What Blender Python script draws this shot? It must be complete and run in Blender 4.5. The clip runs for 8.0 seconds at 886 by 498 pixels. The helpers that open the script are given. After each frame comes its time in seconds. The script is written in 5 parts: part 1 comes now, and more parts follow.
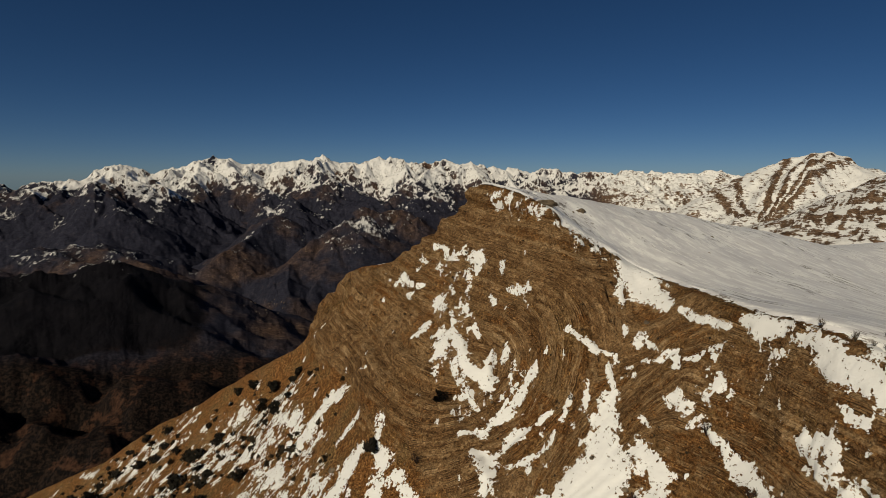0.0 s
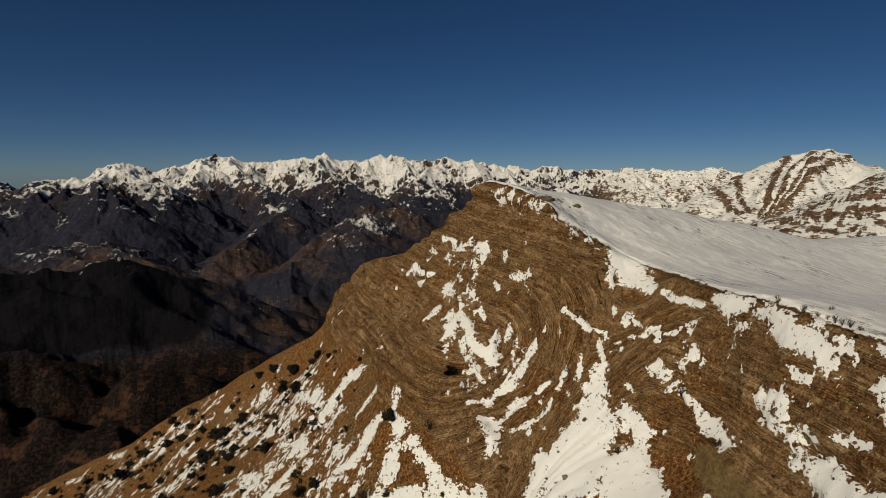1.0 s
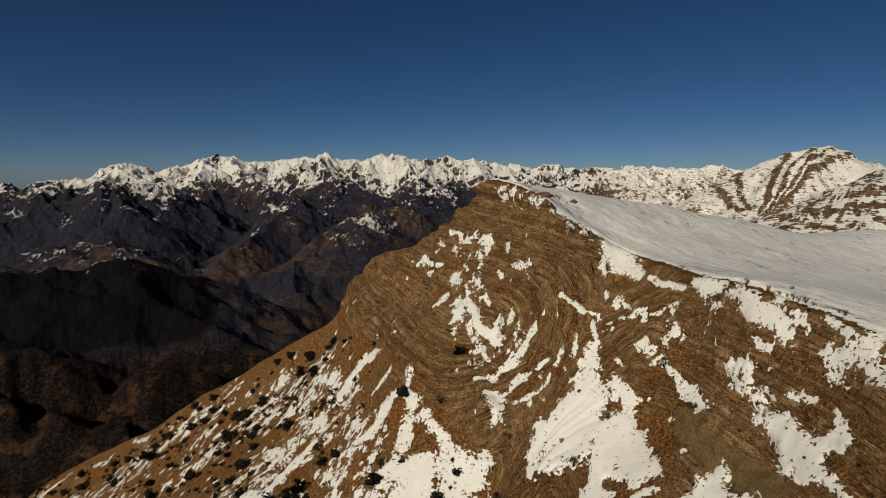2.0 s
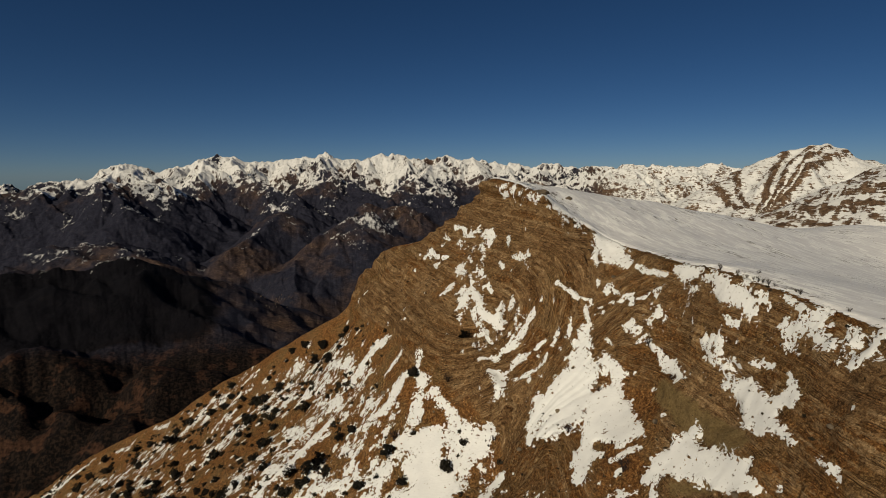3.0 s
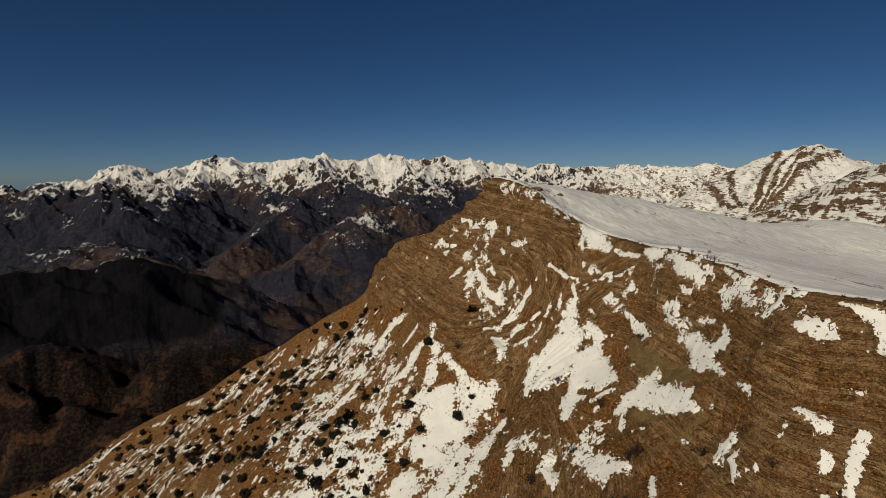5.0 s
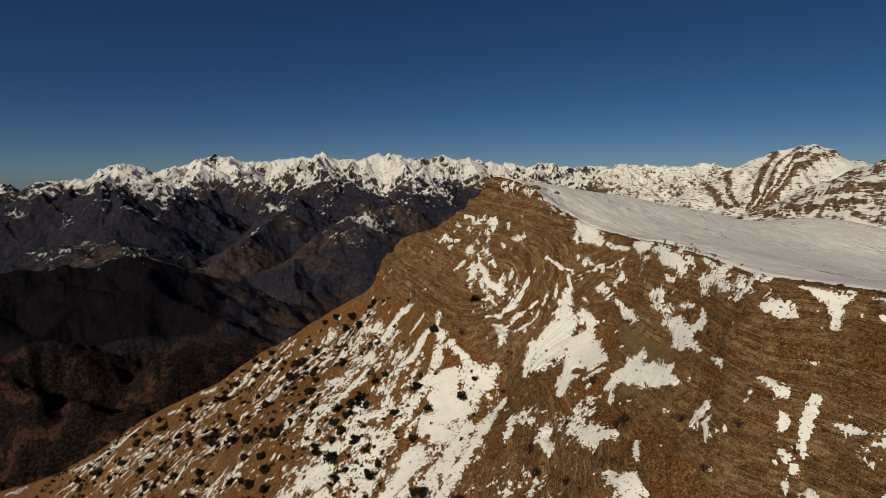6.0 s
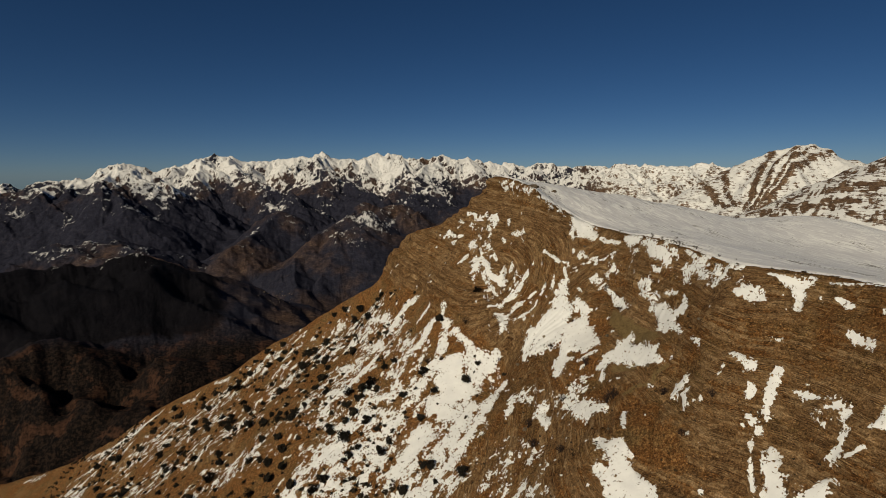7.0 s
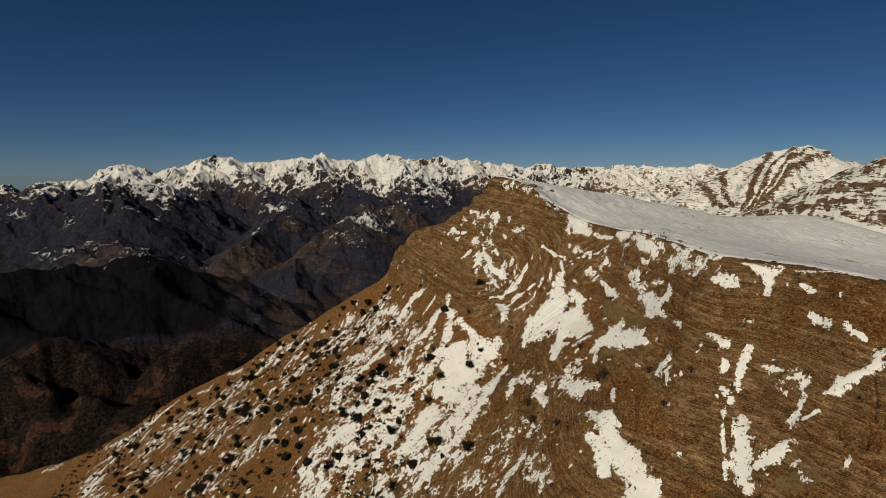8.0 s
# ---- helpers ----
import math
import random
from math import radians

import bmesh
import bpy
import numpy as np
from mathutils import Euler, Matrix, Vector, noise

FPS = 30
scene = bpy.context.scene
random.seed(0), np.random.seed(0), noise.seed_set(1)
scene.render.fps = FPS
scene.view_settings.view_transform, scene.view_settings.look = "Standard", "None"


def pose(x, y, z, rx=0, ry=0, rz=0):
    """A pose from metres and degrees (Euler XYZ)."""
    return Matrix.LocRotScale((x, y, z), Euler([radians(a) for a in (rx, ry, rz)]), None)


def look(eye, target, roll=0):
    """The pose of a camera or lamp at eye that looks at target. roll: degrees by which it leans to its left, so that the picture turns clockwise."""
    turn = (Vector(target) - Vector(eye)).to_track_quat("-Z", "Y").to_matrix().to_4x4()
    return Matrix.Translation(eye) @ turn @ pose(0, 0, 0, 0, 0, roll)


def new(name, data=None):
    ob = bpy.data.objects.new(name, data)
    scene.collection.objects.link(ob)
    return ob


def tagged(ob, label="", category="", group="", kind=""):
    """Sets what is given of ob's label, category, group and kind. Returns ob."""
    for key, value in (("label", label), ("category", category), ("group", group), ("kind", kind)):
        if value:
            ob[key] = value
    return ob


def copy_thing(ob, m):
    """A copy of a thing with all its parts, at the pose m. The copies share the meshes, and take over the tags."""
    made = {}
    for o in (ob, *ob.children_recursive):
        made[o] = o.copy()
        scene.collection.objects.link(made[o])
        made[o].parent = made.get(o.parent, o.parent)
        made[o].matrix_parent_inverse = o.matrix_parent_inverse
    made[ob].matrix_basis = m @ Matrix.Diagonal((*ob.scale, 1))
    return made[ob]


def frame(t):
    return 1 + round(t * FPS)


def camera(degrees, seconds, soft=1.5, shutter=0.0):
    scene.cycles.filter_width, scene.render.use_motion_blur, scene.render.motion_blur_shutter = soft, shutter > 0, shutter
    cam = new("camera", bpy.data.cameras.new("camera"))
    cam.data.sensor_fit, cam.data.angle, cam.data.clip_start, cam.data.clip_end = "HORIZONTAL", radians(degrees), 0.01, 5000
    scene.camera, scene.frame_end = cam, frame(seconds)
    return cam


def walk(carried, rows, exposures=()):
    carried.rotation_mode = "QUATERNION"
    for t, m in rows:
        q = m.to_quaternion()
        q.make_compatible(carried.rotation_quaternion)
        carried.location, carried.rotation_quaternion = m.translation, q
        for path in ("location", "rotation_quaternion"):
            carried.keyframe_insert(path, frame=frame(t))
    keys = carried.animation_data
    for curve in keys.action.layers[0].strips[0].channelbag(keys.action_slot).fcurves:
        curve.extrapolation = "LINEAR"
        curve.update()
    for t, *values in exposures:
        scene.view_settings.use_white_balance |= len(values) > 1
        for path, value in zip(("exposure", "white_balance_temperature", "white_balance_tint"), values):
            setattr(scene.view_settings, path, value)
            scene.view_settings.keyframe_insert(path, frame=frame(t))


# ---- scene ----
cam = camera(78.7, 8.0, soft=0.7)
PATH = [
    (0, (-0.02, 0.67, -0.18), (-0.019, 2.654, -0.438), 0.2),
    (0.5, (-0.895, -5.183, -0.087), (-0.896, -3.2, -0.348), 0.1),
    (1, (-1.791, -11.543, -0.08), (-1.794, -9.561, -0.346), 0.1),
    (1.5, (-2.61, -17.385, -0.098), (-2.616, -15.403, -0.367), 0.0),
    (3, (-5.061, -35.472, -0.13), (-5.068, -33.491, -0.403), -0.4),
    (3.5, (-5.926, -41.627, -0.131), (-5.93, -39.646, -0.404), -0.4),
    (4, (-6.82, -48.111, -0.166), (-6.823, -46.13, -0.439), -0.5),
    (4.5, (-7.866, -54.412, -0.21), (-7.866, -52.43, -0.482), -0.5),
    (6, (-11.003, -73.261, -0.311), (-10.994, -71.28, -0.585), -0.4),
    (6.5, (-12.097, -79.524, -0.246), (-12.086, -77.543, -0.522), -0.4),
    (7, (-13.126, -86.147, -0.333), (-13.113, -84.166, -0.608), -0.4),
    (7.5, (-14.187, -92.63, -0.41), (-14.173, -90.649, -0.684), -0.4),
    (8, (-15.33, -99.558, -0.489), (-15.314, -97.576, -0.761), -0.4),
]
walk(cam, [(t, look(eye, target, roll)) for t, eye, target, roll in PATH], exposures=[(0, -0.67, 7400, 8)])

# ---- world, sun, exposure ----
SUN_BEARING, SUN_HEIGHT = -147.0, 31.0  # degrees clockwise from straight ahead; above the horizon
sun_way = Vector((math.sin(radians(SUN_BEARING)) * math.cos(radians(SUN_HEIGHT)), math.cos(radians(SUN_BEARING)) * math.cos(radians(SUN_HEIGHT)), math.sin(radians(SUN_HEIGHT))))
world = bpy.data.worlds.new("world")
scene.world = world
world.use_nodes = True
wn = world.node_tree
sky = wn.nodes.new("ShaderNodeTexSky")
sky.sky_type, sky.sun_disc = "NISHITA", False
sky.sun_elevation, sky.sun_rotation = radians(SUN_HEIGHT), radians(SUN_BEARING)
sky.altitude, sky.air_density, sky.dust_density, sky.ozone_density = 2600, 0.6, 2.0, 4.4
tint = wn.nodes.new("ShaderNodeHueSaturation")
tint.inputs["Saturation"].default_value = 1.18
tint.inputs["Hue"].default_value = 0.502
wn.links.new(sky.outputs["Color"], tint.inputs["Color"])
wn.links.new(tint.outputs["Color"], wn.nodes["Background"].inputs["Color"])
wn.nodes["Background"].inputs["Strength"].default_value = 0.057
sun_data = bpy.data.lights.new("sun", "SUN")
sun_data.energy, sun_data.angle, sun_data.color = 4.6, radians(0.5), (1.0, 0.925, 0.77)
sun = new("sun", sun_data)
sun.matrix_world = look(sun_way * 500, (0, 0, 0))


# ---- noise on arrays ----
def lattice(ix, iy, seed):
    h = (ix.astype(np.int64) * 374761393 + iy.astype(np.int64) * 668265263 + seed * 974634777) & 0xFFFFFFFF
    h = ((h ^ (h >> 13)) * 1274126177) & 0xFFFFFFFF
    return ((h ^ (h >> 16)) & 0xFFFF) / 65536.0 * 2 * math.pi


def perlin(x, y, seed=0):
    x0, y0 = np.floor(x), np.floor(y)
    fx, fy = x - x0, y - y0
    u, v = fx * fx * fx * (fx * (fx * 6 - 15) + 10), fy * fy * fy * (fy * (fy * 6 - 15) + 10)
    def corner(dx, dy):
        a = lattice(x0 + dx, y0 + dy, seed)
        return np.cos(a) * (fx - dx) + np.sin(a) * (fy - dy)
    low = corner(0, 0) * (1 - u) + corner(1, 0) * u
    high = corner(0, 1) * (1 - u) + corner(1, 1) * u
    return (low * (1 - v) + high * v) * 1.4


def fbm(x, y, size, octaves, seed=0, gain=0.5):
    total, amp = np.zeros_like(x), 1.0
    for i in range(octaves):
        total += amp * perlin(x / size + 7.3 * i, y / size - 3.1 * i, seed + i)
        amp, size = amp * gain, size / 2.03
    return total


def ridged(x, y, size, octaves, seed=0, gain=0.5):
    total, amp = np.zeros_like(x), 1.0
    for i in range(octaves):
        total += amp * (1 - np.abs(perlin(x / size + 4.7 * i, y / size + 9.2 * i, seed + i)) * 2)
        amp, size = amp * gain, size / 2.03
    return total


def step(a, b, v):
    t = np.clip((v - a) / (b - a), 0, 1)
    return t * t * (3 - 2 * t)


# ---- shapes of the near mountain: smooth surfaces through spot heights ----
def spline(spots, ease):
    p = np.array(spots, float)
    c, z = p[:, :2] / 100.0, p[:, 2]
    n = len(p)
    def bend(a, b):
        r2 = ((a[:, None, :] - b[None, :, :]) ** 2).sum(2)
        return 0.5 * r2 * np.log(r2 + 1e-12)
    m = np.zeros((n + 3, n + 3))
    m[:n, :n] = bend(c, c) + np.eye(n) * ease
    m[:n, n], m[:n, n + 1:] = 1, c
    m[n, :n], m[n + 1:, :n] = 1, c.T
    w = np.linalg.solve(m, np.concatenate([z, np.zeros(3)]))
    def height(x, y):
        out = w[n] + w[n + 1] * x / 100 + w[n + 2] * y / 100
        for k in range(n):
            r2 = (x / 100 - c[k, 0]) ** 2 + (y / 100 - c[k, 1]) ** 2
            out += w[k] * 0.5 * r2 * np.log(r2 + 1e-12)
        return out
    return height


RIM = [(160, -120, -32), (110, -60, -27), (75, 2, -22.5), (64.5, 20.5, -21.2), (52, 34, -20.8), (47, 63, -19.3), (44.5, 75, -19), (41.5, 92, -18.5)]
UPPER = [(35.5, 101, -19), (33, 103, -14), (22, 103, -7.3), (19.5, 104, -5.2), (10, 117, -1.6), (9, 113, -17), (12, 105, -21), (17, 96, -33), (22, 92.5, -27), (28.5, 86.5, -31.5),
         (-1, 117, -25.5), (-6, 109, -32.6), (-2, 101, -35.6), (-12, 131, -23), (-27.5, 153, -29), (-30.5, 140, -40), (-36.5, 155, -38), (-38.5, 154, -50)]
FLANK = [(39.5, 65.5, -37.5), (43.6, 51, -34), (43, 27, -35.5), (38, 35, -42.7), (44.8, 41, -33.5), (27.6, 57, -47.7), (50.6, 26, -25.3), (46, 18, -36.4), (40, 27, -44.8), (49, 14.7, -38),
         (59, 20, -29), (62.4, 9, -30.4), (64, 2, -31.5), (54.4, 0, -44.7), (57.8, -3.5, -41.4), (50, -4.5, -51), (45.5, 7.5, -48.5), (21.8, 20.8, -56.7), (3.5, 29.8, -75)]
FOOT = [(-18, 122, -38.5), (7, 84, -51), (-48.7, 157, -55.5), (-69.3, 164, -68), (-96, 172, -85), (-110.7, 176, -94.3), (13.6, 70, -54), (6.4, 72, -65), (-1.6, 69, -67.8), (4.4, 79.5, -60), (-17, 78, -68.7), (-11.7, 100.5, -46.6), (-22, 119, -47.3), (-38.8, 107, -68), (-45, 96, -74.7),
        (-71, 113, -87), (-124.6, 180.6, -105), (-149.6, 187, -117.6), (-174.7, 191, -132.8), (-198.7, 197, -149), (-241.8, 214, -173.5), (-287, 234, -194.5)]
APRON = [(0, -60, -115), (-100, 50, -128), (-220, 110, -190), (-80, -60, -165), (60, -60, -78), (60, -140, -95), (-340, 200, -235), (-200, -100, -250), (-420, 200, -300)]
face = spline(RIM + UPPER + FLANK + FOOT + APRON, 0.002)
plateau = spline(RIM + [(35, 102.5, -17), (33, 104, -14), (21.4, 104, -7), (19.6, 106, -5.2), (10, 118, -1.5), (32, 125, -7.5), (27, 112, -9.5), (40.7, 104, -17.6), (51, 67, -18.5),
                        (73, 146, -16.5), (45, 165, -6.4), (72, 165, -10.8), (110, 200, -18.4), (160, 230, -29), (212, 225, -27.5), (243, 215, -38), (220, 265, -38), (262, 240, -49), (290, 275, -64), (124, 155, -28), (151, 169, -31),
                        (130, 40, -33), (200, 80, -48), (250, -50, -60), (300, 150, -58), (20, 150, -4), (60, 230, -40), (120, 280, -55), (220, 360, -90), (0, 180, -25), (320, 300, -75), (420, 300, -110), (420, 60, -95), (420, 470, -190), (250, 460, -160), (420, -150, -110)], 0.002)
back_slope = spline([(10, 122, 0.8), (-12, 137, -21), (-28, 155, -27.5), (-37, 158, -38), (-39, 158, -49), (-49, 161, -54), (-69.5, 168, -67), (-96.5, 176, -84), (-124.6, 186, -103.5), (-149.6, 192, -116), (-174.7, 196, -131.5), (-198.7, 202, -148), (-241.8, 219, -172.5), (-287, 239, -193), (-380, 290, -235),
                     (10, 165, -40), (-20, 190, -70), (-60, 220, -110), (-140, 260, -180), (60, 260, -80), (-300, 380, -300), (100, 400, -170), (0, 330, -190), (250, 460, -190), (-100, 60, -20), (60, 60, 60)], 0.002)


def smin(a, b, k):
    h = np.clip(0.5 + 0.5 * (b - a) / k, 0, 1)
    return b * (1 - h) + a * h - k * h * (1 - h)


def near_height(x, y):
    return smin(smin(face(x, y), plateau(x, y), 1.2), back_slope(x, y), 2.0)


# ---- shapes of the far land: ridges that fall away to both sides ----
RIDGES = []


def ridge(reach, fall, *marks):
    """marks: bearing and elevation in degrees, seen from the origin; reach: distance of the first and the last mark"""
    pts = []
    for i, (bearing, up) in enumerate(marks):
        d = reach[0] + (reach[1] - reach[0]) * i / (len(marks) - 1)
        pts.append((d * math.sin(radians(bearing)), d * math.cos(radians(bearing)), d * math.tan(radians(up))))
    RIDGES.append((fall, pts))


ridge((4500, 4500), 0.8, (-41.3, -1.3), (-39.2, -0.6), (-38.1, -1.1), (-36.9, -0.3), (-35.6, -0.5), (-33.3, 0.2), (-31.1, 1.0), (-29.8, 1.0), (-28.3, 0.6), (-26.1, 0.9), (-24.4, 1.7), (-22.9, 1.9), (-21.4, 1.8), (-19.8, 1.3), (-16.4, 1.5), (-14.1, 1.8), (-12.7, 2.2), (-10.8, 1.6), (-7.9, 1.8), (-5.5, 2.1), (-3.2, 1.7), (-1.1, 1.6), (1.5, 2.0), (3.3, 1.5), (6.0, 1.2), (8.0, 0.9), (12.6, 0.8), (16.0, 0.6), (19.7, 0.7), (25.7, 0.9), (29.5, 0.4), (36.6, 0.2), (41.9, 0.3))  # far range
ridge((3700, 3700), 0.6, (-42.0, -1.5), (-37.0, -0.9), (-33.7, -0.1), (-30.9, 0.8), (-28.5, -0.1), (-26.7, -1.1), (-24.4, -2.5), (-22.4, -3.8))  # left massif
ridge((3700, 3200), 0.6, (-30.9, 0.6), (-31.7, -1.2), (-30.7, -2.8))  # left spur
ridge((4500, 3700), 0.6, (-24.4, 1.4), (-19.1, -0.1), (-18.1, -1.3), (-15.4, -2.4))  # mid spur
ridge((4500, 3600), 0.6, (-12.7, 1.8), (-10.8, -0.2), (-8.5, -1.7), (-5.6, -2.7))  # mid spur b
ridge((4500, 3700), 0.6, (1.5, 1.7), (0.4, -0.5), (-2.6, -2.0))  # mid spur c
ridge((3900, 3900), 0.6, (10.4, -1.7), (14.9, -0.7), (18.6, 0.9), (21.3, 0.1), (24.5, 0.6), (28.2, -0.1), (32.6, -0.7))  # right range
ridge((3900, 3300), 0.6, (18.7, 0.6), (19.8, -0.8), (21.4, -2.0))  # right range spur
ridge((3900, 3300), 0.6, (24.6, 0.3), (22.4, -1.3), (18.2, -2.6))  # right range spur b
ridge((2900, 2500), 0.56, (3.3, -3.3), (-1.4, -3.7), (-5.0, -3.5), (-8.0, -3.4), (-10.9, -4.7), (-14.4, -6.6), (-18.4, -7.9), (-21.1, -9.1))  # forest ridge
ridge((3200, 3200), 0.55, (-13.2, -4.8), (-16.6, -3.8), (-20.4, -5.8), (-23.6, -6.8), (-27.6, -7.3))  # forest ridge b
ridge((2900, 2100), 0.58, (-7.4, -4.0), (-6.3, -7.3), (-8.7, -10.8), (-11.2, -14.3))  # forest ridge c
ridge((2300, 2300), 0.5, (-41.8, -6.9), (-38.2, -6.5), (-35.8, -6.0), (-32.4, -5.4), (-29.4, -6.8), (-25.7, -9.5), (-22.8, -12.1))  # snow knoll
ridge((2300, 2000), 0.42, (-35.8, -6.0), (-35.5, -7.5), (-33.5, -8.4))  # snow knoll spur
ridge((1400, 1400), 0.5, (-46.3, -7.8), (-39.8, -7.8), (-35.6, -8.1), (-31.7, -7.5), (-28.1, -8.7), (-24.8, -10.6), (-20.8, -13.2), (-17.9, -16.4))  # shade hill
ridge((2600, 2600), 0.6, (19.9, -3.8), (23.5, -2.8), (28.2, -0.1), (30.8, 1.3), (32.4, 1.8), (35.0, 2.4), (35.7, 2.1), (36.9, 1.1), (39.1, 0.7), (43.6, -0.6))  # right peak
ridge((2600, 2150), 0.6, (32.4, 1.7), (31.3, -0.7), (29.7, -3.3))  # right peak spur
ridge((2600, 2100), 0.6, (35.7, 2.0), (35.5, -0.7), (34.4, -2.9))  # right peak spur b
ridge((1700, 1700), 0.5, (28.4, -4.6), (32.8, -3.3), (36.0, -1.5), (39.1, 0.3), (41.5, 1.7), (44, 2.5), (48, 2.8))  # right slope

ridge((1000, 760), 0.6, (-42.3, -12.8), (-38.8, -14.0), (-36.5, -14.9), (-34.6, -15.9), (-33.2, -18.3), (-31.1, -20.8), (-28.4, -22.7))  # brown spur below
ridge((1300, 1150), 0.6, (-30.9, -15.3), (-28.3, -14.9), (-25.1, -14.8), (-21.7, -14.0), (-19.8, -14.6), (-17.0, -16.3), (-14.8, -18.7))  # dark hill by the valley floor
ridge((2700, 2250), 0.6, (-17.3, -3.8), (-19.0, -5.4), (-21.1, -6.6), (-23.3, -8.6))  # forest spur
ridge((2500, 2050), 0.62, (-8.1, -3.7), (-11.0, -5.2), (-14.6, -7.0), (-16.0, -8.8), (-18.1, -11.0))  # forest spur b
ridge((2500, 2000), 0.62, (-9.6, -4.6), (-10.2, -7.0), (-12.5, -9.5), (-13.5, -11.5))  # forest spur c

# spurs that run down from the far crests towards the valley
spur_rnd = random.Random(77)


def spurs(crest, count, drop, run, fall):
    marks = RIDGES[crest][1]
    for k in range(count):
        s = (k + spur_rnd.uniform(0.1, 0.9)) / count * (len(marks) - 1)
        i, f = int(s), s % 1
        a, c = Vector(marks[i]), Vector(marks[min(i + 1, len(marks) - 1)])
        p = a.lerp(c, f)
        inward = Vector((-p.x, -p.y, 0)).normalized()
        across = Vector((-inward.y, inward.x, 0))
        lean = spur_rnd.uniform(-0.7, 0.7)
        pts = [tuple(p - Vector((0, 0, spur_rnd.uniform(2, 18))))]
        reach = run * spur_rnd.uniform(0.7, 1.3)
        for g in (0.3, 0.65, 1.0):
            q = p + (inward + across * (lean * g + spur_rnd.uniform(-0.2, 0.2))) * reach * g
            pts.append((q.x, q.y, p.z - drop * (0.25 * g + 0.75 * g * g) * spur_rnd.uniform(0.85, 1.15)))
        RIDGES.append((fall, pts))


spurs(0, 34, 330, 620, 0.85)
spurs(1, 7, 300, 520, 0.8)
spurs(6, 8, 260, 480, 0.8)
spurs(15, 8, 300, 520, 0.75)
spurs(9, 9, 200, 420, 0.62)
spurs(10, 6, 170, 380, 0.6)
spurs(12, 5, 150, 300, 0.55)
spurs(14, 9, 150, 340, 0.5)
spurs(22, 5, 170, 300, 0.66)


def far_height(x, y):
    wx = x + 28 * fbm(x, y, 300, 4, 31)
    wy = y + 28 * fbm(x, y, 300, 4, 47)
    out = np.full_like(x, -900.0)
    for fall, pts in RIDGES:
        for (ax, ay, az), (bx, by, bz) in zip(pts, pts[1:]):
            dx, dy, wide = bx - ax, by - ay, (max(az, bz) + 700) / fall
            k = (np.abs(wx - (ax + bx) / 2) < wide + abs(dx) / 2) & (np.abs(wy - (ay + by) / 2) < wide + abs(dy) / 2)
            qx, qy = wx[k] - ax, wy[k] - ay
            t = np.clip((qx * dx + qy * dy) / (dx * dx + dy * dy), 0, 1)
            out[k] = np.maximum(out[k], az + t * (bz - az) - fall * np.hypot(qx - t * dx, qy - t * dy))
    return out


FAN = Vector((math.sin(radians(30.0)), math.cos(radians(30.0)))) * 2080
STRIPS = []
for bearing, half in ((26.4, 1.6), (28.2, 1.5), (31.9, 2.3), (33.7, 1.5), (34.9, 1.1), (36.4, 2.2)):
    gap = Vector((math.sin(radians(bearing)), math.cos(radians(bearing)))) * 2560 - FAN
    STRIPS.append((math.atan2(gap.x, gap.y), radians(half)))


def gullies(x, y):
    """bare ribs on the peak beside the plateau, which run down together to the head of its valley: 1 on a rib, 0 between"""
    dx, dy = x - FAN.x, y - FAN.y
    turn, out = np.arctan2(dx, dy) + 0.03 * fbm(x, y, 90, 3, 56), np.hypot(dx, dy)
    rib = np.zeros_like(x)
    for at, half in STRIPS:
        rib = np.maximum(rib, np.exp(-((turn - at) / (half * 1.15)) ** 2))
    return rib * step(15, 120, out) * step(760, 480, out) * step(1750, 1950, np.hypot(x, y))


def valley_floor(x, y):
    return -560 - 60 * fbm(x, y, 900, 3, 5)


def land_height(x, y):
    """all the land outside the near mountain"""
    far = far_height(x, y)
    away = np.hypot(x, y)
    calm = (1 - 0.5 * step(0.25, 0.4, x / np.maximum(away, 1))) * (0.75 + 0.25 * step(-420, -120, far))
    alpine = step(2900, 3500, away)
    far = far + (ridged(x + 60 * fbm(x, y, 300, 3, 14), y, 430, 8, 11, 0.5) - 1.0) * 30 * step(900, 2200, away) * calm * (1 - 0.5 * alpine)
    far = far + (ridged(x + 50 * fbm(x, y, 210, 3, 16), y + 50 * fbm(x, y, 210, 3, 18), 200, 6, 19, 0.54) - 1.05) * 20 * alpine
    far = far + 9 * gullies(x, y) * step(-350, -120, far)
    far = far + (ridged(x + 30 * fbm(x, y, 160, 2, 15), y, 150, 5, 12, 0.52) - 1.1) * 10 * calm * step(500, 1200, away) + fbm(x, y, 160, 5, 77, 0.5) * 9
    far = np.maximum(far, valley_floor(x, y) + fbm(x, y, 300, 6, 3, 0.6) * 30)
    return far


